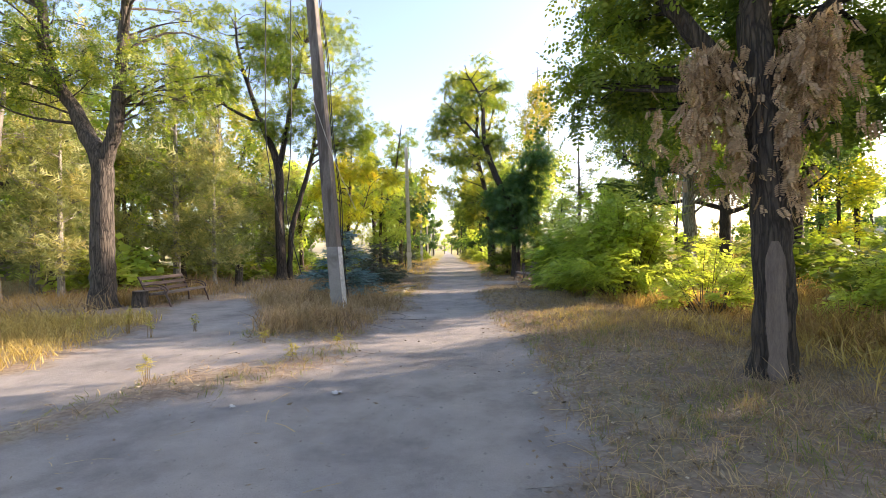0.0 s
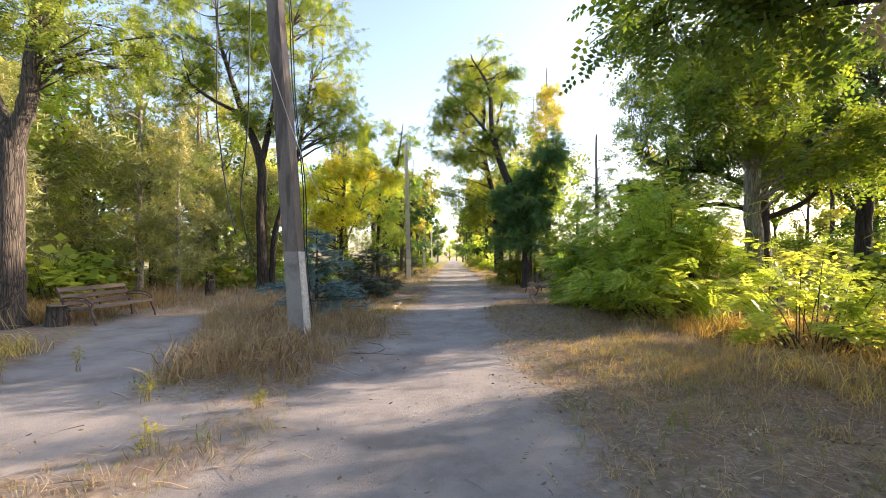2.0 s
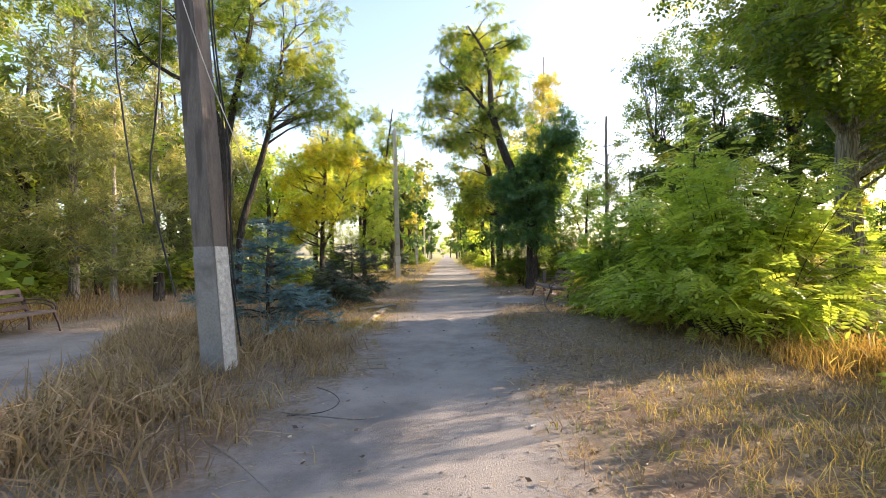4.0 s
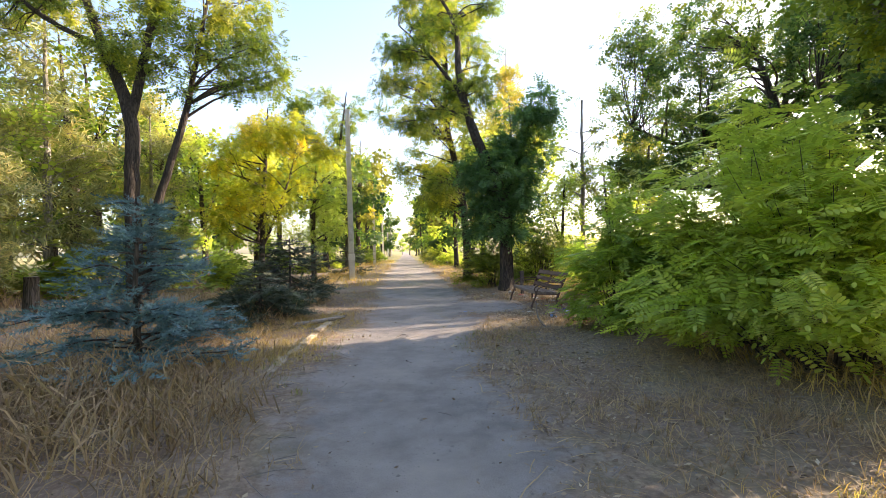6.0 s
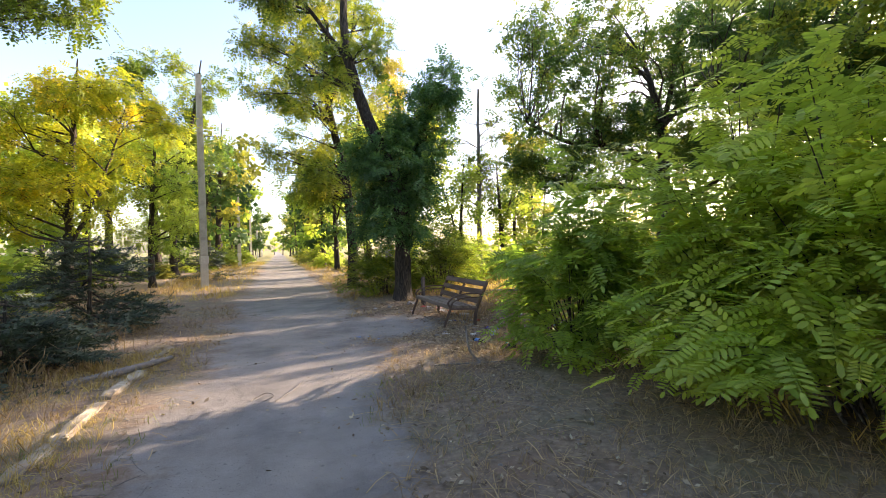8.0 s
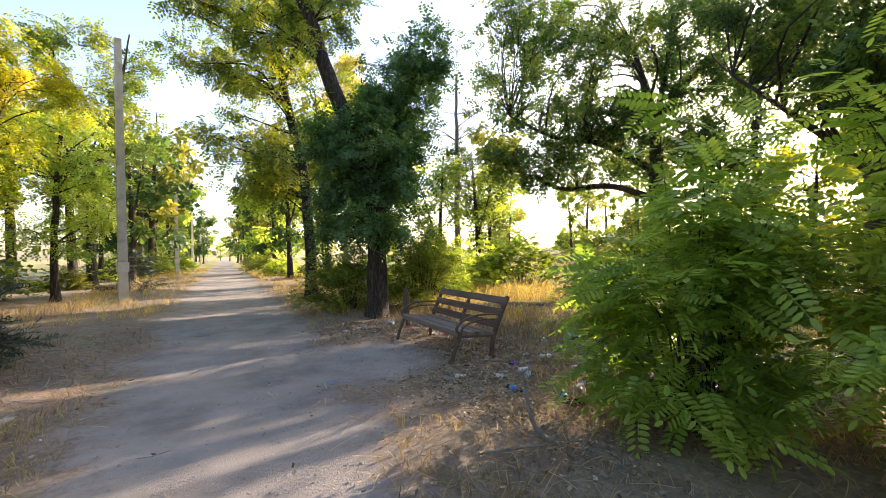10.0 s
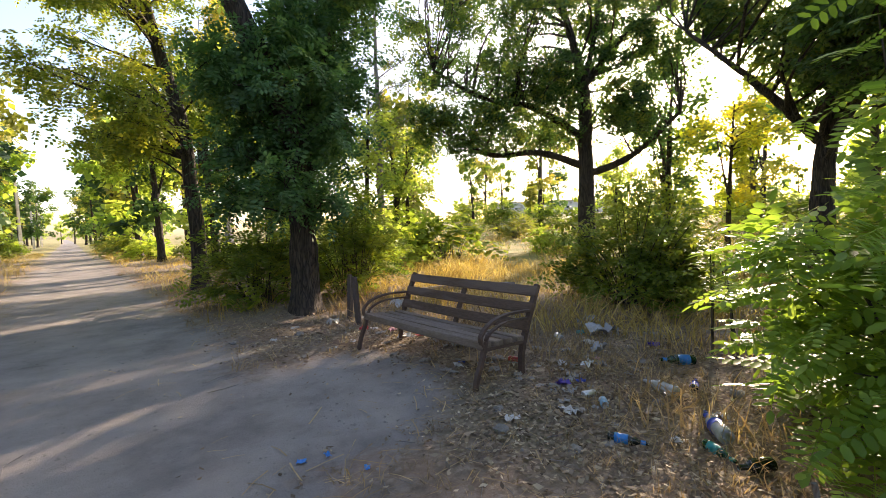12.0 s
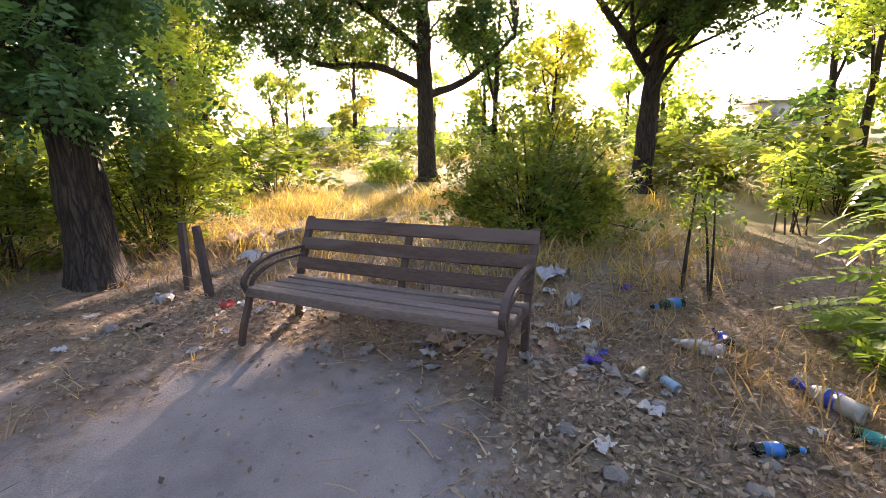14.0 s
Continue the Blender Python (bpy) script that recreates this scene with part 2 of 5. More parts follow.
def oval_pinnate(pairs, length=0.33, width=0.075, droop=0.25):
    """As pinnate(), with rounded leaflets of two quads each."""
    v, f = [], []

    def leaflet(base, tip, w):
        base, tip = np.array(base, float), np.array(tip, float)
        d = tip - base
        side = unit(np.cross(d, [0, 0, 1])) * w
        lift_z = np.array([0, 0, 0.15 * w])
        o = len(v)
        v.extend([base, base + d * 0.28 + side * 0.9 + lift_z, base + d * 0.75 + side * 0.85 + lift_z, tip, base + d * 0.75 - side * 0.85 + lift_z, base + d * 0.28 - side * 0.9 + lift_z])
        f.extend([[o, o + 1, o + 2, o + 3], [o, o + 3, o + 4, o + 5]])

    for i in range(pairs):
        y = 0.15 + 0.8 * i / pairs
        z = -droop * y * y
        for s in (-1, 1):
            leaflet((0.015 * s, y, z), (s * length * (1 - 0.3 * abs(y - 0.5)), y + 0.08, z - 0.05), width)
    leaflet((0, 0.93, -droop * 0.86), (0, 1.22, -droop * 1.3), width)
    o = len(v)
    v.extend(np.array(p) for p in ([-0.008, 0, 0], [0.008, 0, 0], [0.006, 0.95, -droop * 0.9], [-0.006, 0.95, -droop * 0.9]))
    f.append([o, o + 1, o + 2, o + 3])
    return np.array(v), np.array(f)


def rosette(n, width=0.26, r=np.random.default_rng(3)):
    v = []
    for i in range(n):
        a = 2 * np.pi * i / n + r.uniform(-0.4, 0.4)
        l = r.uniform(0.55, 1.0)
        st = np.array([np.cos(a) * 0.15, np.sin(a) * 0.15 + 0.2, 0])
        v += rhomb(st, st + [np.cos(a) * l * 0.8, np.sin(a) * l * 0.8, r.uniform(-0.5, 0.25)], width * l)
    v = np.array(v)
    return v, np.arange(len(v)).reshape(-1, 4)


def needle_spray(n, length=0.3, width=0.02, flat=0.3, r=np.random.default_rng(4)):
    v = []
    for i in range(n):
        y = i / n
        a = r.uniform(0, 2 * np.pi)
        d = np.array([np.cos(a), 0.55, np.sin(a) * flat + 0.1])
        d = d / np.linalg.norm(d) * length * (1.15 - 0.5 * y)
        p = np.array([0, y, 0])
        s = np.cross(d, [0.3, 0.2, 1.0])
        s = s / np.linalg.norm(s) * width
        v += [p - s, p + s, p + d + s * 0.2, p + d - s * 0.2]
    v += [[-0.015, 0, 0], [0.015, 0, 0], [0.01, 1, 0], [-0.01, 1, 0]]
    v = np.array(v)
    return v, np.arange(len(v)).reshape(-1, 4)


def grass_tuft(n, spread=0.25, bend=0.5, width=0.012, r=np.random.default_rng(5)):
    """Blades of two bent quads each, height about 1."""
    v, f = [], []
    for i in range(n):
        a, b = r.uniform(0, 6.28, 2)
        h, q = r.uniform(0.5, 1.0), spread * r.uniform(0, 1)
        p = np.array([np.cos(a) * q, np.sin(a) * q, -0.03])
        d = np.array([np.cos(b), np.sin(b), 0]) * bend * r.uniform(0.2, 1.0)
        s = np.array([-np.sin(b), np.cos(b), 0]) * width
        m, t = p + d * 0.3 * h + [0, 0, h * 0.6], p + d * h + [0, 0, h * r.uniform(0.7, 1.0)]
        o = len(v)
        v += [p - s, p + s, m + s * 0.8, m - s * 0.8, t + s * 0.15, t - s * 0.15]
        f += [[o, o + 1, o + 2, o + 3], [o + 3, o + 2, o + 4, o + 5]]
    return np.array(v), np.array(f)


def sow(name, spray, pos, fwd, up, size, mat, tint, parent=None):
    """One mesh of many sprays: each at pos, its y along fwd and its z near up."""
    tv, tf = spray
    fwd = unit(fwd)
    side = unit(np.cross(fwd, up))
    upn = np.cross(side, fwd)
    m = np.stack([side, fwd, upn], -1) * np.asarray(size).reshape(-1, 1, 1)
    v = np.einsum("nij,kj->nki", m, tv) + pos[:, None]
    f = tf[None] + (np.arange(len(pos)) * len(tv))[:, None, None]
    return link_mesh(name, v.reshape(-1, 3), f.reshape(-1, tf.shape[1]), mat, parent, np.repeat(np.clip(tint, 0, 1), len(tv)))


SPRAY_FINE, SPRAY_MID, SPRAY_FAR = oval_pinnate(6, 0.31, 0.062), pinnate(3, 0.42, 0.12), pinnate(2, 0.5, 0.17)
SPRAY_BROAD, SPRAY_BROAD_FAR = rosette(7), rosette(4, 0.36)
SPRAY_PINE, SPRAY_SPRUCE = needle_spray(13, 0.42, 0.033, 1.0), needle_spray(18, 0.24, 0.03, 0.35)


# ---- trees ----
def tree(name, label, at, stems, crowns, leaf, spray, size, per_clump, wood=BARK_DARK, clump=0.9, seed=1, droop=0.5, sides=9, bare=0.0, group="", tintshift=0.0, twigs=5):
    """stems: lists of (x, y, z, radius) from the base; crowns: (x, y, z, rx, ry, rz, clumps).
    Each clump of leaves hangs on a limb that leaves the nearest stem below it, and breaks into twigs."""
    r = np.random.default_rng(seed)
    root = tagged(empty(name, at), label, "tree", group)
    stem_pts = []
    for k, s in enumerate(stems):
        s = np.array(s, float)
        n = 6 * len(s)
        p = smooth_path(s[:, :3], n)
        rad = np.interp(np.linspace(0, 1, n), np.linspace(0, 1, len(s)), s[:, 3])
        if k == 0:
            rad = rad * (1 + 0.55 * np.exp(-(p[:, 2] - p[0, 2]) / 0.22))
        p[1:-1, :2] += r.normal(size=(n - 2, 2)) * 0.012
        link_mesh("limb" if k else "trunk", *tube(p, rad, sides if k else sides + 3, 0.06, r), wood, root, smooth=True)
        stem_pts.append(np.c_[p, rad])
    sp = np.vstack(stem_pts)
    sp = sp[sp[:, 2] > 0.15 * sp[:, 2].max()]
    limbs, pos, fwd, tint = [], [], [], []
    for cx, cy, cz, rx, ry, rz, count in crowns:
        d = unit(r.normal(size=(count, 3))) * r.uniform(0.25, 1.0, (count, 1)) ** 0.5
        cen = np.array([cx, cy, cz]) + d * [rx, ry, rz]
        for c in cen:
            gap = sp[:, :3] - c
            cost = np.linalg.norm(gap, axis=1) + 1.2 * np.maximum(0, gap[:, 2] + 0.35 * np.hypot(gap[:, 0], gap[:, 1]))
            b = sp[cost.argmin()]
            l = np.linalg.norm(c - b[:3])
            mid = b[:3] * 0.5 + c * 0.5 + r.normal(size=3) * 0.08 * l + [0, 0, 0.06 * l]
            rad = min(b[3] * 0.7, 0.012 + 0.014 * l)
            path = smooth_path([b[:3], mid, c], 6)
            limbs.append(tube(path if twigs > 2 else path[::2], np.linspace(rad, 0.008, 6 if twigs > 2 else 3), 5 if twigs > 2 else 3, 0, r))
            cr = clump * r.uniform(0.6, 1.3)
            bare_here = r.uniform() < bare
            ct = r.uniform(0.15, 0.75) + tintshift
            for tw in range(max(1, twigs)):
                tip = c + unit(r.normal(size=3)) * cr * [1, 1, 0.7] * r.uniform(0.6, 1.1)
                tm = (c + tip) / 2 + r.normal(size=3) * 0.06 + [0, 0, 0.05]
                st = path[3] if tw < 2 else c
                tp = smooth_path([st, tm, tip], 4)
                if twigs > 2:
                    limbs.append(tube(tp, np.linspace(0.009, 0.004, 4), 3, 0, r))
                if bare_here:
                    continue
                k = max(2, per_clump // max(1, twigs))
                u = r.uniform(0.25, 1.0, k)
                q = np.array([tp[min(3, int(x * 3.99))] for x in u]) + r.normal(size=(k, 3)) * cr * [0.30, 0.30, 0.22]
                pos.append(q)
                out = unit(q - c + r.normal(size=(k, 3)) * 0.5 * cr)
                out[:, 2] -= droop * r.uniform(0.3, 1.3, k)
                fwd.append(out)
                # sprays get lighter stops towards the top of their crown
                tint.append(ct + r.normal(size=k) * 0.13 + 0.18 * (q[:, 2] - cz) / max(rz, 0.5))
    tagged(link_mesh("branchwork", *join(limbs), wood, root, smooth=True), kind="stuff")
    if pos:
        pos, fwd, tint = np.vstack(pos), np.vstack(fwd), np.hstack(tint)
        up = np.array([0, 0, 1.0]) + r.normal(size=pos.shape) * 0.45
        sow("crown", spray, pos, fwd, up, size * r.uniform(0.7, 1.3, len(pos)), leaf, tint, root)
    return root


def bush(name, label, at, rx, ry, h, shoots, leaf, spray, size, per_shoot, seed, group="", category="bush", tintshift=0.0, wood=BARK_GREY, low=0.08):
    """Many shoots out of one root stock, arching outwards to an uneven dome, leafy from low down."""
    r = np.random.default_rng(seed)
    root = tagged(empty(name, at), label, category, group)
    stems, pos, fwd, tint = [], [], [], []
    slim = min(1.0, 0.35 + 0.4 * h)
    for i in range(shoots):
        a, e = r.uniform(0, 6.283), np.arcsin(r.uniform(low, 1.0))
        reach = r.uniform(0.62, 1.08)
        d = np.array([np.cos(a) * np.cos(e), np.sin(a) * np.cos(e), np.sin(e)])
        tip = d * [rx, ry, h] * reach
        foot = np.array([tip[0] * 0.25, tip[1] * 0.25, -0.05]) + np.r_[r.normal(size=2) * 0.1 * slim ** 2, 0]
        mid = foot * 0.55 + tip * 0.45 + [0, 0, 0.1 * h]
        p = smooth_path([foot, mid, tip], 8)
        stems.append(tube(p, np.linspace(0.014, 0.004, 8) * slim ** 2, 4, 0, r) if size < 0.4 else tube(p[::3], [0.014, 0.009, 0.005], 3, 0, r))
        k = per_shoot
        u = r.uniform(0.3, 1.0, k) ** 0.6
        q2 = np.array([p[min(7, int(x * 7.99))] for x in u]) + r.normal(size=(k, 3)) * np.array([0.17, 0.17, 0.13]) * (slim if slim == 1.0 else 0.08)
        side = unit(r.normal(size=(k, 3)) * [0.8, 0.8, 0.35] + d * [1, 1, 0.25])
        side[:, 2] -= 0.12
        pos.append(q2)
        fwd.append(side)
        tint.append(r.uniform(0.2, 0.6) + tintshift + 0.3 * (u - 0.5) + r.normal(size=k) * 0.12)
    tagged(link_mesh("stemwork", *join(stems), wood, root, smooth=True), kind="stuff")
    pos, fwd, tint = np.vstack(pos), np.vstack(fwd), np.hstack(tint)
    pos[:, 2] = np.maximum(pos[:, 2], (0.08 + 0.1 * r.uniform(size=len(pos))) * slim ** 2)
    up = np.array([0, 0, 1.0]) + r.normal(size=pos.shape) * 0.3
    sow("leaves", spray, pos, fwd, up, size * r.uniform(0.65, 1.3, len(pos)), leaf, tint, root)
    return root


def conifer(name, label, at, h, rad, leaf, spray, size, seed, tiers=14, low=0.05, sag=-0.15, per=26, group="", trunk=0.07, thin=0.0, wood=BARK_GREY):
    """Whorls of boughs on a straight stem, each bough clad in needle sprays."""
    r = np.random.default_rng(seed)
    root = tagged(empty(name, at), label, "tree", group)
    p = np.array([[r.normal() * 0.01 * h * z, r.normal() * 0.01 * h * z, z * h - 0.05 * (z == 0)] for z in np.linspace(0, 1, 9)])
    link_mesh("trunk", *tube(p, np.linspace(trunk, 0.012, 9), 8, 0.05, r), wood, root, smooth=True)
    boughs, pos, fwd, tint = [], [], [], []
    for k in range(tiers):
        for j in range(7):
            z = low + (0.98 - low) * (k + 1.1 * r.uniform()) / (tiers + 0.1)
            tilt = sag + r.normal() * 0.16
            if r.uniform() < thin:
                continue
            a = 2 * np.pi * (j + r.uniform(-0.3, 0.3)) / 7 + k
            l = rad * (1 - z) ** 0.8 * r.uniform(0.65, 1.1) + 0.12
            d = np.array([np.cos(a), np.sin(a), 0])
            b = np.array([0, 0, z * h])
            path = smooth_path([b, b + d * l * 0.5 + [0, 0, tilt * l * 0.8], b + d * l + [0, 0, tilt * l * 0.5]], 6)
            boughs.append(tube(path, np.linspace(0.016, 0.005, 6), 4, 0, r))
            n = max(6, int(per * l / rad))
            u = r.uniform(0.2, 1.0, n)
            q = np.array([path[min(5, int(x * 5.99))] for x in u])
            side = np.array([-d[1], d[0], 0]) * r.choice([-1, 1], n)[:, None]
            pos.append(q + side * (r.uniform(0, 0.28, n) * l * (1.15 - u))[:, None] + r.normal(size=(n, 3)) * 0.05)
            fwd.append(d * 0.9 + r.normal(size=(n, 3)) * 0.25 + side * r.uniform(0.2, 1.0, (n, 1)) + [0, 0, sag * 0.3])
            tint.append(0.25 + 0.45 * u + r.normal(size=n) * 0.12)
    tagged(link_mesh("boughwork", *join(boughs), wood, root, smooth=True), kind="stuff")
    pos, fwd, tint = np.vstack(pos), np.vstack(fwd), np.hstack(tint)
    up = np.array([0, 0, 1.0]) + r.normal(size=pos.shape) * 0.6
    sow("needles", spray, pos, fwd, up, size * r.uniform(0.7, 1.25, len(pos)), leaf, tint, root)
    return root


# ---- the ground: one sheet, worn dirt road, side path and clearing ----
def interp_line(v, pts):
    a = np.array(pts)
    return np.interp(v, a[:, 0], a[:, 1])


ROAD_LEFT = [(-30, -4.6), (2, -5.4), (3.5, -3.9), (4.8, -2.6), (5.6, -1.7), (7, -1.5), (9.6, -1.25), (11.5, -0.85), (17, -0.8), (18, -0.5), (25, -0.75), (40, -0.6), (90, -0.3), (200, 1)]
ROAD_RIGHT = [(-30, 0.9), (2.7, 0.95), (7.4, 1.35), (9.5, 1.05), (12.4, 1.2), (15, 1.3), (17.5, 1.75), (20, 2.0), (25, 2.2), (40, 2.2), (90, 2.4), (200, 3.6)]
SIDE_PATH = [(-30, -9), (1.0, -9), (3.5, -5.2), (6, -4.3), (9, -4.8), (12, -6.2), (14, -7.2), (16, -7.8), (40, -9)]


def dirt_at(x, y):
    """1 on the trodden dirt, 0 in the verge."""
    wob = 0.22 * np.sin(y * 1.7 + 1) * np.sin(y * 0.63) + 0.1 * np.sin(y * 4.1)
    l, r = interp_line(y, ROAD_LEFT) + wob, interp_line(y, ROAD_RIGHT) + wob * 0.8
    road = np.clip(np.minimum(x - l, r - x) / 1.1 + 0.5, 0, 1)
    c = interp_line(y, SIDE_PATH)
    side = np.clip((1.15 - abs(x - c)) / 0.7 + 0.5, 0, 1) * np.clip((15.5 - y) / 2, 0, 1)
    clear = np.clip(1.6 - np.hypot((x - 2.3) / 1.0, (y - 19.5 - 0.25 * (x - 2.3)) / 1.0), 0, 1)
    mouth = np.clip(1.4 - np.hypot((x + 3.4) / 2.3, (y - 6.7) / 1.35), 0, 1) * 0.8
    return np.clip(np.maximum.reduce([road, side, clear * 1.3, mouth]), 0, 1)


def lift(x, y):
    """The ground's height."""
    d = dirt_at(x, y)
    n = 0.035 * np.sin(x * 1.3 + 2 * np.sin(y * 0.7)) * np.sin(y * 1.1 + 1.3) + 0.02 * np.sin(x * 2.9 + 1) * np.sin(y * 2.3)
    far = np.clip((x - 10) / 60, 0, 1) ** 1.2 * 3.0 + np.clip((-x - 14) / 60, 0, 1) * 1.2
    return (1 - d) * (0.05 + n) - 0.012 * d + far * np.clip(1 - abs(y - 20) / 400, 0, 1)


def axis(lo, hi, step, far):
    mid = np.arange(lo, hi, step)
    grow = np.cumsum(step * 1.13 ** np.arange(1, 80))
    grow = grow[grow < far]
    return np.concatenate([lo - grow[::-1], mid, mid[-1] + grow])


gx, gy = axis(-8, 7, 0.18, 900), axis(0, 25, 0.18, 900)
X, Y = np.meshgrid(gx, gy, indexing="ij")
Z = lift(X, Y)
gv = np.stack([X, Y, Z], -1).reshape(-1, 3)
ii, jj = np.meshgrid(np.arange(len(gx) - 1), np.arange(len(gy) - 1), indexing="ij")
w = len(gy)
gf = np.stack([ii * w + jj, (ii + 1) * w + jj, (ii + 1) * w + jj + 1, ii * w + jj + 1], -1).reshape(-1, 4)

m, nt, b = material("earth", 0.95)
v = coords(nt)
n_big, n_mid, n_fine, n_grit = noise_of(nt, v, 0.35, 4), noise_of(nt, v, 2.2, 6, 0.7), noise_of(nt, v, 14, 6, 0.7), noise_of(nt, v, 90, 3, 0.7)
dirt = mix(nt, 0.5, ramp(nt, n_mid, [(0.3, (0.165, 0.15, 0.147)), (0.7, (0.33, 0.307, 0.298))]), ramp(nt, n_grit, [(0.3, (0.18, 0.162, 0.155)), (0.7, (0.34, 0.312, 0.297))]))
dirt = mix(nt, ramp(nt, n_big, [(0.42, (0, 0, 0)), (0.62, (0.55, 0.55, 0.55))]), dirt, (0.36, 0.318, 0.29))
spots = node(nt, "ShaderNodeTexVoronoi", Scale=38.0)
nt.links.new(v, spots.inputs["Vector"])
speck = ramp(nt, spots.outputs["Distance"], [(0.10, (0.8, 0.8, 0.8)), (0.2, (0, 0, 0))])
speck = mix(nt, 1.0, speck, ramp(nt, noise_of(nt, v, 1.1, 4, 0.7), [(0.45, (0, 0, 0)), (0.6, (1, 1, 1))]), "MULTIPLY")
dirt = mix(nt, speck, dirt, ramp(nt, spots.outputs["Color"], [(0.3, (0.09, 0.075, 0.065)), (0.75, (0.16, 0.13, 0.11)), (0.85, (0.5, 0.47, 0.42))]))
worn = ramp(nt, noise_of(nt, v, 0.9, 5, 0.65), [(0.36, (0.70, 0.69, 0.69)), (0.5, (0.97, 0.96, 0.95)), (0.66, (1.16, 1.13, 1.1))])
dirt = mix(nt, 1.0, dirt, worn, "MULTIPLY")
verge = mix(nt, 0.55, ramp(nt, n_mid, [(0.3, (0.17, 0.125, 0.098)), (0.7, (0.34, 0.255, 0.185))]), ramp(nt, n_fine, [(0.32, (0.06, 0.046, 0.037)), (0.5, (0.22, 0.162, 0.118)), (0.68, (0.45, 0.355, 0.255))]))
patch = noise_of(nt, v, 0.8, 5, 0.65)
verge = mix(nt, ramp(nt, patch, [(0.5, (0, 0, 0)), (0.64, (0.4, 0.4, 0.4))]), verge, (0.19, 0.19, 0.105))
verge = mix(nt, ramp(nt, patch, [(0.34, (0.65, 0.65, 0.65)), (0.47, (0, 0, 0))]), verge, (0.24, 0.145, 0.095))
far_grass = ramp(nt, n_big, [(0.35, (0.20, 0.20, 0.06)), (0.65, (0.42, 0.33, 0.13))])
at = nt.nodes.new("ShaderNodeAttribute")
at.attribute_name = "dirt"
at2 = nt.nodes.new("ShaderNodeAttribute")
at2.attribute_name = "meadow"
edge = nt.nodes.new("ShaderNodeMath")
edge.operation = "ADD"
nt.links.new(at.outputs["Fac"], edge.inputs[0])
shake = nt.nodes.new("ShaderNodeMath")
shake.operation, shake.inputs[1].default_value = "MULTIPLY_ADD", 1.6
shake.inputs[2].default_value = -0.8
nt.links.new(noise_of(nt, v, 3.5, 6, 0.72), shake.inputs[0])
nt.links.new(shake.outputs[0], edge.inputs[1])
fac = ramp(nt, edge.outputs[0], [(0.28, (0, 0, 0)), (0.72, (1, 1, 1))])
col = mix(nt, at2.outputs["Fac"], verge, far_grass)
nt.links.new(mix(nt, fac, col, dirt), b.inputs["Base Color"])
bump(nt, b, mix(nt, 0.5, mix(nt, 0.6, n_fine, n_grit), n_mid), 0.85, 0.04)
EARTH = m

ground = tagged(link_mesh("ground", gv, gf, EARTH, smooth=True), "packed grey dirt road between dry grassy verges", "ground", kind="structure")
ground.data.attributes.new("dirt", "FLOAT", "POINT").data.foreach_set("value", dirt_at(X, Y).astype(np.float32).ravel())
meadow = np.clip((X - 7.5) / 3, 0, 1) + np.clip((-X - 16) / 5, 0, 1) + np.clip((Y - 50) / 20, 0, 1)
ground.data.attributes.new("meadow", "FLOAT", "POINT").data.foreach_set("value", np.clip(meadow, 0, 1).astype(np.float32).ravel())


def on(x, y, dz=0.0):
    return (x, y, float(lift(np.float64(x), np.float64(y))) + dz)


# ---- trees by the road ----
tree("locust_tree", "dark locust tree with withered leaves hanging on its trunk", on(3.55, 4.85),
     [[(0, 0, -0.1, 0.185), (0.02, 0, 1.2, 0.18), (0.03, 0.05, 2.4, 0.18), (-0.05, 0.1, 3.3, 0.17), (0.1, 0.3, 5, 0.14), (0.4, 0.8, 7.5, 0.05)],
      [(-0.02, 0.05, 2.9, 0.13), (-0.7, 0.5, 4.2, 0.1), (-1.2, 1.2, 5.6, 0.05)], [(0, 0.1, 3.1, 0.12), (1.2, 0.6, 4.3, 0.09), (2.4, 1.2, 5.5, 0.04)]],
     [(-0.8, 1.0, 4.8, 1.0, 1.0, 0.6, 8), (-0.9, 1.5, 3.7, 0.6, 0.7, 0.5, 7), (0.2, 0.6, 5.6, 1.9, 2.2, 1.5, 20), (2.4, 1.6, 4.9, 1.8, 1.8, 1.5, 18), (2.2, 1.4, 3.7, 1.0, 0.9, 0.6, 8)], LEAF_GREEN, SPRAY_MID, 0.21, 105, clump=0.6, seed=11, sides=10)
tree("linden_tree", "broad dark green tree behind the bushes", on(14.2, 18.1),
     [[(0, 0, -0.1, 0.27), (0.05, -0.1, 2.4, 0.22), (0.1, -0.3, 4.5, 0.18), (0.1, -0.6, 8, 0.06)], [(0, 0, 3.0, 0.12), (-0.8, 1.0, 4.4, 0.09), (-1.4, 2.4, 6.0, 0.04)]],
     [(-0.6, -1.0, 7.0, 3.6, 1.9, 2.5, 40), (-2.3, -1.3, 5.2, 1.9, 1.2, 1.7, 18), (-1.2, -2.6, 5.6, 1.8, 1.3, 2.0, 17), (0.4, 2.2, 8.4, 2.4, 1.9, 1.3, 24), (-0.2, -0.2, 5.0, 2.0, 1.3, 1.3, 22), (0.3, 1.6, 6.7, 1.5, 1.2, 0.8, 14)], LEAF_DARK, SPRAY_BROAD, 0.2, 72, clump=0.8, seed=12, tintshift=0.12)
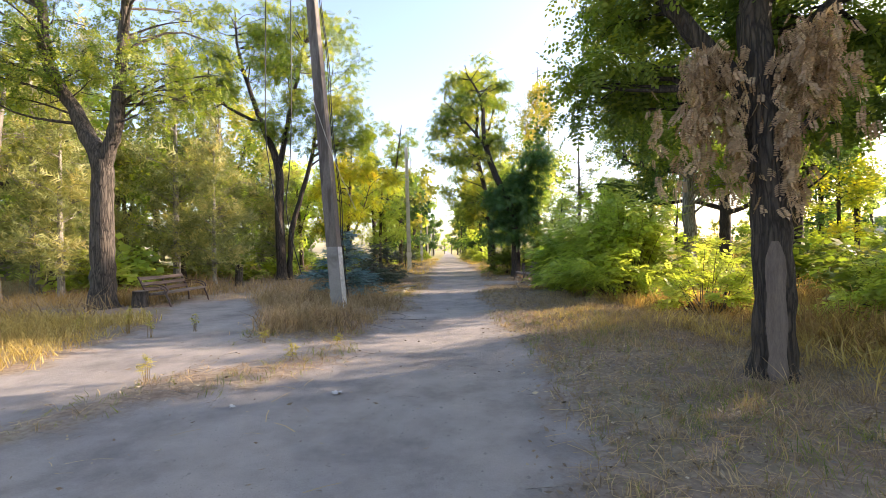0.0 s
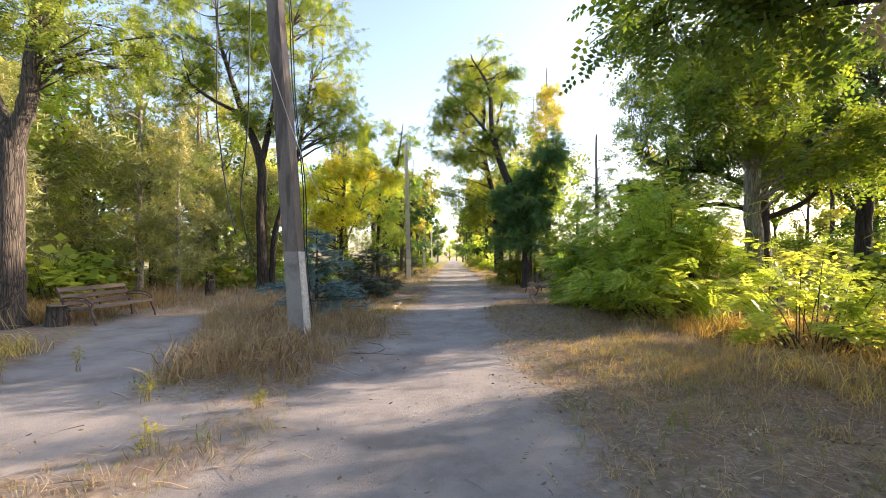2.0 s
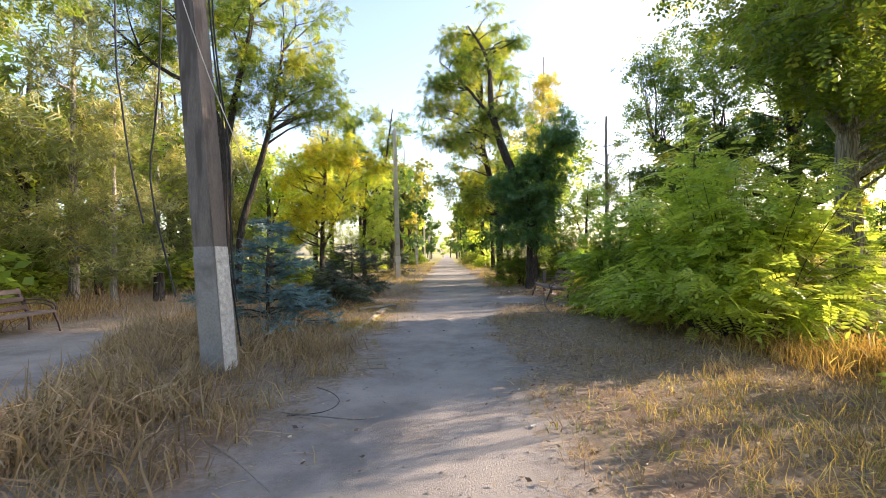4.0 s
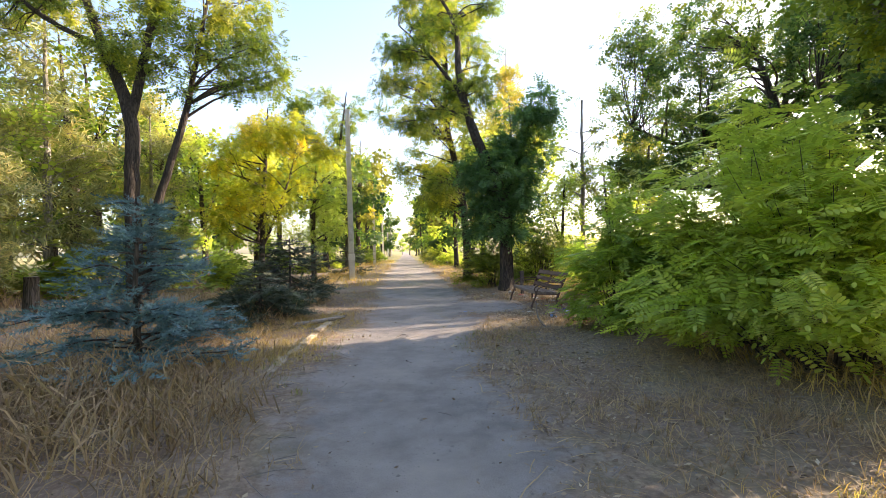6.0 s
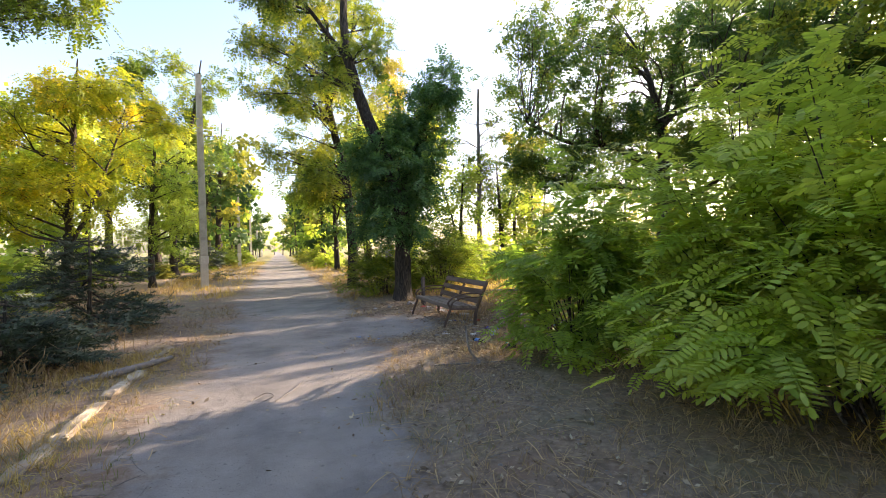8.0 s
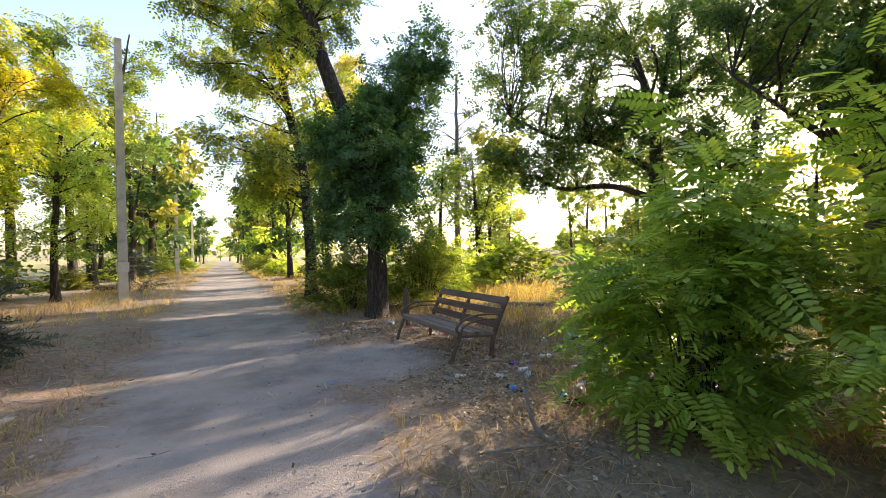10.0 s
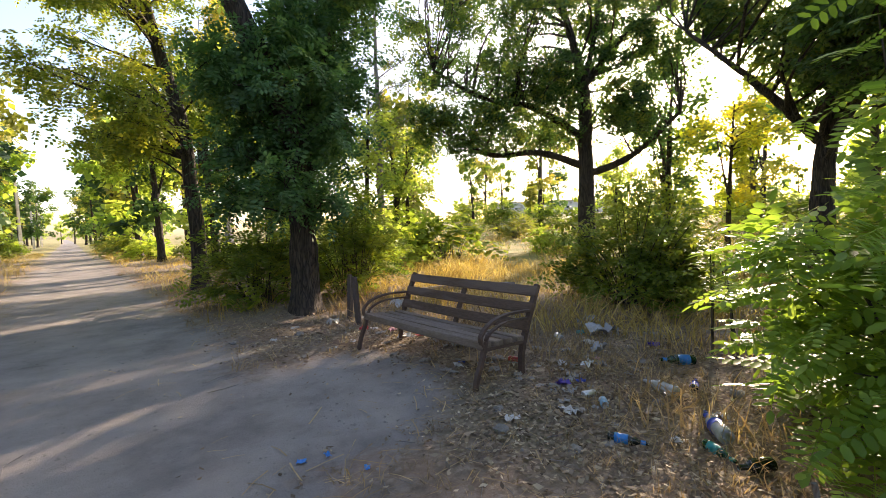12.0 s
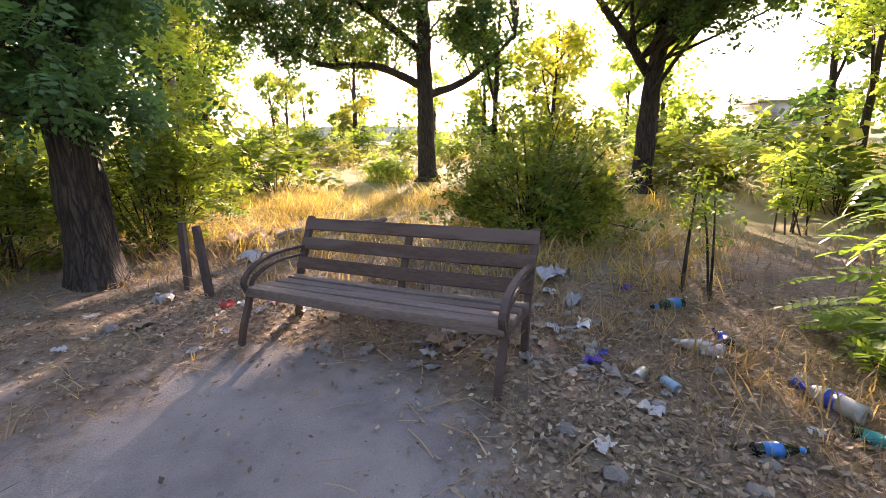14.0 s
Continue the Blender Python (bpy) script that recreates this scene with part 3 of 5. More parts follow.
tree("oak_tree", "large dark green tree with spreading limbs beyond the bench", on(15.98, 25.34),
     [[(0, 0, -0.1, 0.34), (0, 0, 2.0, 0.29), (0, 0, 4.2, 0.26), (0.05, 0.1, 6.4, 0.22), (-0.6, 0.5, 9.5, 0.07)], [(0, 0, 3.3, 0.15), (-1.4, 1.1, 3.9, 0.12), (-2.6, 2.4, 3.9, 0.09), (-3.8, 3.4, 4.6, 0.04)],
      [(0, 0, 3.0, 0.15), (0.9, -1.3, 3.6, 0.12), (1.6, -2.8, 5.0, 0.06)], [(0, 0, 4.4, 0.15), (-1.7, 1.2, 5.6, 0.12), (-3.0, 2.4, 6.0, 0.09), (-4.6, 3.4, 7.0, 0.04)],
      [(0, 0.1, 6.3, 0.15), (0.9, -1.0, 8.0, 0.1), (2.2, -2.4, 9.4, 0.04)], [(0.05, 0.1, 6.4, 0.14), (0.3, -0.3, 8.4, 0.1), (0.5, -0.5, 11, 0.04)]],
     [(-2.0, 1.7, 8.8, 4.8, 3.8, 3.2, 110), (-3.4, 3.0, 5.0, 2.6, 2.0, 1.2, 28), (-0.4, 1.1, 5.6, 2.0, 1.6, 1.4, 22), (-0.2, -1.7, 5.0, 1.4, 0.9, 0.9, 16), (1.4, -1.6, 7.5, 2.0, 1.6, 1.0, 18), (2.2, -2.4, 10.2, 2.8, 2.4, 1.3, 30)], LEAF_DARK, SPRAY_BROAD, 0.22, 62, clump=0.85, seed=13, tintshift=0.12)
tree("ash_tree", "tall pale-barked tree rising out of the bushes", on(7.3, 13.2),
     [[(0, 0, -0.1, 0.2), (0, 0.05, 2.5, 0.17), (0.1, 0.1, 5, 0.14), (0, 0.3, 9, 0.06)], [(0, 0.05, 3.4, 0.1), (-0.9, 0.4, 5, 0.07), (-1.6, 0.6, 7, 0.03)]],
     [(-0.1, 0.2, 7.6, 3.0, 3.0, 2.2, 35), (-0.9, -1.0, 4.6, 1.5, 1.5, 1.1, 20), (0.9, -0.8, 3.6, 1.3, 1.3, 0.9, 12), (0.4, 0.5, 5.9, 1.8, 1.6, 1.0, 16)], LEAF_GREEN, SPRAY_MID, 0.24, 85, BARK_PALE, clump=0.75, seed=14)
tree("linden_tree", "dense dark tree standing off the verge", on(9.8, 6.6),
     [[(0, 0, -0.1, 0.2), (0, 0, 2.4, 0.17), (0.1, 0, 5, 0.13), (0, 0, 8.5, 0.04)]], [(0, 0, 6, 2.8, 2.8, 2.7, 38), (-0.8, 0.6, 3.6, 1.6, 1.5, 0.9, 10)], LEAF_GREEN, SPRAY_BROAD, 0.2, 90, clump=0.85, seed=24)
tree("ivied_tree", "leaning tree with an open crown above dark creeper", on(3.8, 23.56),
     [[(0, 0, -0.1, 0.24), (0, 0, 1.6, 0.21), (-0.1, 0, 3.2, 0.2), (-0.9, 0.1, 5.2, 0.17), (-1.5, 0.2, 7.2, 0.13), (-1.6, 0.4, 9.4, 0.08), (-2.4, 0.6, 11, 0.03)], [(-0.1, 0, 3, 0.1), (0.8, 0.3, 5, 0.08), (1.2, 0.5, 7, 0.04)],
      [(-1.5, 0.2, 7.0, 0.07), (-2.6, 0.3, 8.4, 0.05), (-3.6, 0.4, 9.4, 0.02)]],
     [(-2.0, 0.4, 10.2, 1.7, 1.5, 1.1, 20), (-3.0, 0.4, 8.6, 1.2, 1.2, 0.8, 9), (-1.0, 0.4, 7.4, 1.3, 1.3, 0.9, 10), (-2.4, 0.2, 6.2, 0.8, 0.9, 0.7, 5)], LEAF_GREEN, SPRAY_MID, 0.22, 75, clump=0.5, seed=15, bare=0.12, tintshift=0.12)
climber = tree("creeper", "dense dark green creeper wrapped round the leaning tree", on(3.8, 23.56),
     [[(0.22, -0.1, -0.1, 0.03), (0.18, -0.18, 1.5, 0.03), (0.08, -0.2, 3.2, 0.025), (-0.7, -0.1, 5.0, 0.012)], [(0.2, 0.1, 3, 0.02), (0.95, 0.3, 5, 0.015), (1.3, 0.5, 6.8, 0.008)]],
     [(-0.25, 0, 3.7, 1.2, 1.1, 1.6, 40), (1.0, 0.3, 5.9, 1.2, 1.2, 1.5, 20), (-0.3, 0, 2.1, 0.9, 0.8, 0.4, 8)], LEAF_CREEPER, SPRAY_MID, 0.24, 95, clump=0.5, seed=115)
tagged(climber, "dense dark green creeper wrapped round the leaning tree", "creeper")
tree("locust_tree", "tall sparse locust with olive leaves over the road", on(3.2, 28.5),
     [[(0, 0, -0.1, 0.2), (-0.2, 0, 4, 0.16), (-0.9, 0.1, 7.5, 0.12), (-0.9, 0, 10.5, 0.08), (-1.6, 0, 13.2, 0.03)], [(-0.8, 0, 7.2, 0.08), (0, 0, 9.6, 0.05), (0.3, 0.2, 11.6, 0.02)]],
     [(-1, 0, 11.2, 2.2, 2.2, 1.8, 22), (-1.8, 0, 8.2, 2.3, 2.4, 2.0, 30), (-1.2, 0, 5.2, 2.1, 2.2, 1.9, 26)], LEAF_GREEN, SPRAY_MID, 0.27, 80, clump=0.65, seed=16, tintshift=0.2)
tree("ash_tree", "slim straight trunk with short half-bare branches", on(8.74, 28.56),
     [[(0, 0, -0.1, 0.13), (0, 0, 4, 0.10), (0.05, 0, 8.4, 0.045)]], [(0, 0, 6.3, 1.6, 1.5, 1.7, 18), (0, 0, 4.2, 1.8, 1.5, 0.9, 14)], LEAF_GREEN, SPRAY_MID, 0.19, 46, DEADWOOD, clump=0.42, seed=17, bare=0.35)
tree("locust_tree", "old forked locust with deeply furrowed bark behind the bench", on(-9.35, 12.3),
     [[(0, 0, -0.1, 0.29), (0, 0, 1.5, 0.27), (0.02, 0, 3.0, 0.25), (0, 0, 4.0, 0.24), (-0.75, 0.2, 5.3, 0.18), (-1.7, 0.3, 7.0, 0.14), (-1.9, 0.4, 8.8, 0.1), (-2.3, 0.6, 11, 0.05)],
      [(0.05, 0, 3.8, 0.2), (0.45, 0, 5.2, 0.18), (0.6, 0.1, 7.6, 0.14), (0.8, 0.3, 11.2, 0.06)]],
     [(-2, 0.4, 9.0, 2.4, 2.2, 2.2, 26), (1.2, 0.2, 8.8, 2.2, 2.2, 2.4, 26), (1.8, 0.5, 6.2, 1.4, 1.2, 1.0, 12), (-0.8, -0.2, 6.6, 1.0, 0.8, 0.8, 7), (-2.6, 0.2, 6.4, 1.0, 1.0, 0.8, 8)], LEAF_GREEN, SPRAY_MID, 0.2, 68, BARK_GREY, clump=0.65, seed=18, sides=11, tintshift=0.1)
tree("locust_tree", "tall open locust with several dark stems", on(-8.5, 23.6),
     [[(0, 0, -0.1, 0.26), (-0.1, 0, 3.5, 0.22), (-0.1, 0, 6, 0.2), (-1.1, 0.2, 8.6, 0.14), (-2.2, 0.3, 12, 0.07), (-2.4, 0.3, 14.5, 0.03)], [(-0.1, 0, 5.8, 0.16), (0.5, 0, 8.5, 0.13), (1.3, 0.2, 12.5, 0.05)],
      [(0.35, 0.2, -0.1, 0.15), (0.5, 0.2, 2.6, 0.14), (1.5, 0.3, 6.2, 0.11), (2.2, 0.4, 10, 0.05)], [(-1, 0.2, 8.3, 0.1), (-3, 0.3, 9.4, 0.08), (-5.2, 0.3, 11.4, 0.03)]],
     [(-2.4, 0.2, 12.4, 3.4, 2.6, 2.4, 44), (1.8, 0.2, 11.6, 2.8, 2.4, 2.8, 46), (-4.4, 0.2, 10.2, 2.2, 1.8, 1.4, 16), (2.9, 0.2, 7.8, 1.8, 1.8, 2.0, 22), (0.2, 0.3, 8.8, 2.0, 1.6, 1.4, 14)], LEAF_GREEN, SPRAY_MID, 0.26, 85, clump=0.75, seed=19, bare=0.18, tintshift=0.12)
tree("locust_tree", "young locust turned bright yellow", on(-6.3, 29.5),
     [[(0, 0, -0.1, 0.14), (0.1, 0, 3, 0.11), (0.3, 0, 6.5, 0.06), (0.4, 0, 8.2, 0.02)], [(0, 0, 1.6, 0.08), (1, 0, 4, 0.05), (1.6, 0, 6, 0.02)]],
     [(0.5, 0, 5.6, 2.7, 2.4, 2.3, 40), (-0.6, -0.5, 3.2, 2.0, 1.8, 0.9, 12)], LEAF_YELLOW, SPRAY_MID, 0.25, 95, clump=0.7, seed=20)
tree("locust_tree", "yellow-green locust thicket tree", on(-4.6, 33),
     [[(0, 0, -0.1, 0.13), (0, 0, 3, 0.1), (0.3, 0, 7.5, 0.03)]], [(0, 0, 5, 2.0, 2, 2.4, 26), (0.3, -0.6, 2.6, 1.6, 1.4, 0.8, 8)], LEAF_LIME, SPRAY_MID, 0.25, 85, clump=0.7, seed=21)
tree("locust_tree", "open blue-green locust beside the pole", on(-5.2, 41),
     [[(0, 0, -0.1, 0.2), (0, 0, 5, 0.16), (1, 0, 9, 0.09), (1.6, 0, 13, 0.03)], [(0, 0, 5, 0.12), (-1.2, 0, 8.5, 0.08), (-1.6, 0, 12.5, 0.03)]],
     [(0, 0, 11, 3, 2.4, 2.6, 26), (1.5, 0, 7.4, 1.8, 1.8, 1.4, 9)], LEAF_GREEN, SPRAY_FAR, 0.3, 70, clump=0.75, seed=22)
tree("poplar_tree", "tall yellowing columnar poplar in the distance", on(15.2, 71),
     [[(0, 0, -0.1, 0.4), (0, 0, 12, 0.3), (0.3, 0, 30, 0.05)], [(0, 0, 6, 0.2), (1.6, 0, 14, 0.12), (2, 0, 25, 0.03)], [(0, 0, 6, 0.2), (-1.6, 0, 14, 0.12), (-1.8, 0, 26, 0.03)]],
     [(0, 0, 19, 2.6, 2.6, 10.5, 60)], LEAF_OLIVE, SPRAY_FAR, 0.6, 45, BARK_PALE, clump=1.1, seed=23, droop=-0.8, tintshift=0.3)

# withered branches that hang on the first locust
first = [o for o in bpy.data.objects if o.name == "locust_tree"][0]
r = np.random.default_rng(31)
pos, fwd = [], []
for cx, cy, z0, z1, sx, strands in ((-0.56, 0.15, 3.75, 2.1, 0.22, 34), (0.3, -0.2, 3.85, 2.7, 0.22, 28), (0.05, -0.22, 2.85, 1.75, 0.08, 9)):
    for k in range(strands):
        n = 16
        d = r.normal(size=2) * [sx, sx * 0.6]
        top = z0 - 0.9 * abs(d[0]) + r.normal() * 0.08
        z = top - r.uniform(0, 1, n) * r.uniform(0.35, 1.0) * (z0 - z1)
        pos.append(np.c_[cx + d[0] + r.normal(size=n) * 0.035, cy + d[1] + r.normal(size=n) * 0.035, z])
        fwd.append(np.c_[r.normal(size=(n, 2)) * 0.3, -np.ones(n)])
pos, fwd = np.vstack(pos), np.vstack(fwd)
tagged(sow("withered_foliage", SPRAY_FINE, pos, fwd, r.normal(size=pos.shape), 0.14 * r.uniform(0.7, 1.4, len(pos)), LEAF_DEAD, r.uniform(0.1, 0.9, len(pos)), first), "brown withered leaf strands")

bm = bmesh.new()
rows = []
for hw, z in ((0.06, 0.0), (0.095, 0.12), (0.075, 0.3), (0.1, 0.6), (0.08, 0.9), (0.095, 1.15), (0.085, 1.3), (0.05, 1.42), (0.03, 1.47)):
    ring = (0.2 - 0.012 * z) * (1 + 0.55 * math.exp(-(z + 0.1) / 0.22)) * 1.17 + 0.014
    rows.append([bm.verts.new((0.02 + ring * math.sin(a * hw / ring), -ring * math.cos(a * hw / ring) + 0.004 * math.sin(a * 9 + z * 3), z)) for a in (-1, -0.7, -0.35, 0, 0.35, 0.7, 1)])
for a, b in zip(rows, rows[1:]):
    for i in range(6):
        bm.faces.new((a[i], a[i + 1], b[i + 1], b[i]))
part("bare_patch", bm, BARE_WOOD, first, "brown bare wood where the bark is gone", True).rotation_euler = (0, 0, -0.55)

# conifers
conifer("blue_spruce", "young blue spruce beside the old pole", on(-3.15, 14.0), 2.2, 1.25, NEEDLE_BLUE, SPRAY_SPRUCE, 0.23, 41, 8, 0.05, 0.12, 76, trunk=0.05, thin=0.28)
conifer("dark_spruce", "low ragged dark spruce in dry grass", on(-2.9, 20.7), 1.8, 1.8, NEEDLE_DARK, SPRAY_SPRUCE, 0.34, 42, 8, 0.08, -0.1, 44, trunk=0.05, thin=0.3)
conifer("dark_spruce", "small low spruce with pale tips by the roadside", on(-2.75, 17.6), 0.95, 1.15, NEEDLE_DARK, SPRAY_SPRUCE, 0.32, 43, 8, 0.08, -0.1, 36, trunk=0.05, thin=0.25)
conifer("dark_spruce", "small dark spruce by the concrete pole", on(-3.1, 37.0), 1.9, 1.9, NEEDLE_DARK, SPRAY_SPRUCE, 0.36, 45, 7, 0.08, -0.1, 24, trunk=0.05, thin=0.15)
pine = tree("pine_tree", "soft olive-brown pine at the wood's edge", on(-12.2, 20.5), [[(0, 0, -0.1, 0.15), (0, 0, 4, 0.12), (0.1, 0, 10, 0.03)]],
            [(0, 0, 2.6, 2.2, 2.2, 1.1, 16), (0, 0, 5, 1.9, 1.9, 1.4, 16), (0, 0, 7.6, 1.2, 1.2, 1.6, 10), (0, 0, 9.6, 0.5, 0.5, 0.7, 4)], NEEDLE_PINE, SPRAY_PINE, 0.75, 15, BARK_PALE, clump=0.7, seed=44, droop=-0.1, group="pines at the edge of the wood")
for x, y, s, a in ((-9.6, 18.8, 0.6, 70), (-15.5, 17.0, 1.0, 200), (-12.9, 26, 1.1, 300), (-17.5, 22, 1.2, 20), (-10.8, 29, 0.8, 140), (-13.5, 15.8, 0.7, 10)):
    copy_thing(pine, Matrix.Translation(on(x, y)) @ pose(0, 0, 0, 0, 0, a) @ Matrix.Scale(s, 4))

# ---- bushes ----
bush("locust_bush", "large lime-green locust bush overhanging the verge", on(5.2, 12.9), 2.0, 1.75, 3.0, 90, LEAF_LIME, SPRAY_FINE, 0.3, 38, 51)
bush("locust_bush", "tall lime-green locust bush", on(5.25, 14.1), 1.75, 1.2, 3.8, 60, LEAF_LIME, SPRAY_FINE, 0.3, 36, 52)
bush("locust_bush", "low yellow-green bush in dry grass", on(5.7, 9.6), 1.3, 1.2, 1.6, 34, LEAF_LIME, SPRAY_MID, 0.24, 22, 53, tintshift=0.25)
bush("locust_bush", "small yellow-green bush behind the tree", on(7.8, 7.4), 1.5, 1.4, 1.6, 40, LEAF_LIME, SPRAY_MID, 0.24, 26, 54, tintshift=0.2)
bush("locust_bush", "upright leafy bush beside the clearing", on(4.1, 15.8), 0.95, 0.8, 2.8, 48, LEAF_LIME, SPRAY_FINE, 0.28, 34, 55, tintshift=-0.4)
bush("elm_bush", "dense green leafy bush beyond the bench", on(8.0, 19.5), 1.2, 1.5, 2.1, 70, LEAF_GREEN, SPRAY_BROAD, 0.15, 36, 56)
bush("elm_bush", "green undergrowth beside the ivied trunk", on(5.5, 24.9), 1.3, 1.2, 2.9, 46, LEAF_GREEN, SPRAY_MID, 0.26, 30, 57)
bush("elm_bush", "dark undergrowth at the foot of the ivied tree", on(3.6, 25.4), 1.2, 1.2, 1.9, 36, LEAF_GREEN, SPRAY_MID, 0.26, 28, 61)
bush("elm_bush", "green undergrowth by the field's edge", on(7.6, 28.2), 1.8, 1.7, 2.4, 44, LEAF_LIME, SPRAY_MID, 0.26, 28, 58)
bush("sapling", "thin green sapling in dry grass", on(5.6, 17.4), 0.2, 0.2, 1.75, 4, LEAF_GREEN, SPRAY_BROAD, 0.1, 24, 59, category="sapling", low=0.5)
bush("sapling", "thin light green sapling", on(9.4, 15.8), 0.5, 0.5, 1.6, 8, LEAF_LIME, SPRAY_MID, 0.2, 24, 60, category="sapling", low=0.5)

# ---- woods further off ----
r = np.random.default_rng(71)


def far_tree(name, label, leaf, h, seed, spread=0.24, wood=BARK_DARK, spray=SPRAY_FAR, per=20, size=0.62, clumps=19, low=0.3, shift=0.0, twigs=3):
    return tree(name, label, on(-30 - seed, -25), [[(0, 0, -0.15, 0.02 * h), (0.02 * h, 0, 0.45 * h, 0.014 * h), (0.05 * h, 0, 0.95 * h, 0.03)], [(0.01 * h, 0, 0.35 * h, 0.009 * h), (-0.12 * h, 0.03 * h, 0.8 * h, 0.02)]],
                [(0, 0, 0.72 * h, spread * h, spread * h, 0.25 * h, clumps), (0, 0, (low + 0.12) * h, spread * 0.8 * h, spread * 0.8 * h, 0.1 * h, clumps // 3)], leaf, spray, size, per, wood, clump=0.075 * h, seed=seed, sides=6, tintshift=shift, twigs=twigs)


WOODS = [far_tree("locust_tree", "slender green locust in the wood", LEAF_GREEN, 12, 81), far_tree("locust_tree", "yellow-green locust in the wood", LEAF_LIME, 10, 82, 0.27, low=0.2),
         far_tree("elm_tree", "dense dark tree in the wood", LEAF_DARK, 11, 83, 0.26, low=0.2), far_tree("locust_tree", "olive locust in the wood", LEAF_OLIVE, 13, 84, 0.22, BARK_GREY), far_tree("locust_tree", "half-yellow locust in the wood", LEAF_YELLOW, 9, 85, 0.28, low=0.2, shift=-0.2)]
DISTANT = [far_tree("distant_tree", "green tree far off", LEAF_GREEN, 12, 181, low=0.12, spray=SPRAY_BROAD_FAR, per=16, size=0.72, twigs=1), far_tree("distant_tree", "yellow-green tree far off", LEAF_LIME, 10, 182, 0.28, spray=SPRAY_BROAD_FAR, per=16, size=0.7, low=0.15, twigs=1),
           far_tree("distant_tree", "dark tree far off", LEAF_DARK, 11, 183, 0.28, spray=SPRAY_BROAD_FAR, per=16, size=0.7, low=0.15, twigs=1), far_tree("distant_tree", "olive tree far off", LEAF_OLIVE, 13, 184, 0.24, spray=SPRAY_BROAD_FAR, per=16, size=0.74, low=0.2, twigs=1)]
SHRUBS = [bush("shrub", "green shrub under the trees", on(-32, -30), 1.5, 1.5, 2.0, 20, LEAF_GREEN, SPRAY_FAR, 0.6, 9, 91), bush("shrub", "olive shrub under the trees", on(-36, -30), 1.6, 1.5, 1.7, 20, LEAF_OLIVE, SPRAY_FAR, 0.6, 9, 92),
          bush("shrub", "yellow-green shrub under the trees", on(-40, -30), 1.4, 1.4, 1.6, 20, LEAF_LIME, SPRAY_FAR, 0.6, 9, 93)]


def plant(src, x, y, s):
    return copy_thing(src, Matrix.Translation(on(x, y, -0.03)) @ pose(0, 0, 0, 0, 0, r.uniform(0, 360)) @ Matrix.Scale(s, 4))


# both sides of the road, to its far end
for k in range(16):
    y = 44 + k * 7.0 + r.uniform(-1.5, 1.5)
    kind = WOODS if k < 5 else DISTANT
    plant(kind[(0, 1, 3, 2, 1, 3)[k % 6]], -5.2 - r.uniform(0, 2.4), y, r.uniform(0.75, 1.05))
    plant(kind[(3, 0, 1, 2, 0)[k % 5]], 5.0 + r.uniform(0, 2.6), y - 6, r.uniform(0.8, 1.1))
# (16.5, 10.3) to (15.5, 6.6): added shade casters for the road, mostly out of view
for x, y, k, s in ((6.4, 31, 1, 0.85), (5.3, 35.5, 1, 0.9), (7.4, 35, 0, 0.9), (6.9, 26.6, 1, 0.5), (4.9, 27.4, 1, 0.42), (20.5, 24.3, 2, 0.72), (16.5, 10.3, 0, 0.7), (20.5, 11.6, 1, 0.75), (23, 8.5, 3, 0.8), (12.3, 5.2, 2, 0.6), (15.5, 6.6, 2, 0.65), (11.5, 31.5, 0, 0.55), (24, 26, 0, 0.6), (28.5, 31, 1, 0.6), (13, 33, 1, 0.62), (26, 22.5, 3, 0.55)):
    plant(WOODS[k], x, y, s)
for k in range(15):
    y = 30 + k * 6 + r.uniform(-1, 1)
    plant(SHRUBS[k % 3], -4.8 - r.uniform(0, 3), y + 4, r.uniform(0.6, 1.0))
    plant(SHRUBS[(k + 1) % 3], 4.8 + r.uniform(0, 2.0), y, r.uniform(0.4, 0.8))
for x, y, k, s in ((-4.4, 47, 2, 0.95), (-4.2, 53, 3, 1.0), (-4.6, 60, 2, 1.0), (-4.2, 68, 1, 1.1), (-4.4, 78, 3, 1.0), (4.6, 44, 2, 0.85), (4.4, 51, 1, 1.0), (4.6, 59, 3, 1.0), (4.4, 67, 2, 1.0), (4.8, 77, 1, 1.1), (-3.4, 92, 2, 0.9), (4.2, 95, 2, 0.9), (-2.6, 118, 2, 0.8), (4.0, 122, 3, 0.8)):
    plant(DISTANT[k], x, y, s)
for x, y, k in ((-4, 50, 0), (-4.2, 57, 1), (4.4, 48, 2), (4.2, 55, 0), (-3.8, 65, 0), (4.2, 64, 1), (-3.4, 76, 2), (4.2, 74, 0)):
    plant(SHRUBS[k], x, y, 1.0)
for x, y in ((8, 150), (3, 158), (-3, 156), (-8, 150), (0.5, 165), (-5, 162), (6, 160)):
    plant(DISTANT[1], x, y, r.uniform(0.5, 0.9))
# the wood behind the benches
for k in range(28):
    u = r.uniform()
    x, y = -13.5 - 26 * u ** 1.3, 8 + 62 * r.uniform()
    plant((WOODS if x > -22 and y < 45 else DISTANT)[int(r.integers(0, 4))], x, y, r.uniform(0.8, 1.15))
for x, y, k, s in ((-11, 35, 1, 0.9), (-8.5, 38, 0, 0.9), (-14.5, 30, 0, 1), (-9.5, 45, 3, 1), (-16, 12, 3, 1), (-7.8, 33.5, 1, 0.8), (-19, 27, 4, 1), (-14, 36, 1, 1), (-13.6, 23.5, 1, 0.8), (-18, 9.5, 0, 1)):
    plant(WOODS[k], x, y, s)
for k in range(34):
    plant(SHRUBS[k % 3], -12.5 - 20 * r.uniform() ** 1.4, 13 + 40 * r.uniform(), r.uniform(0.7, 1.3))
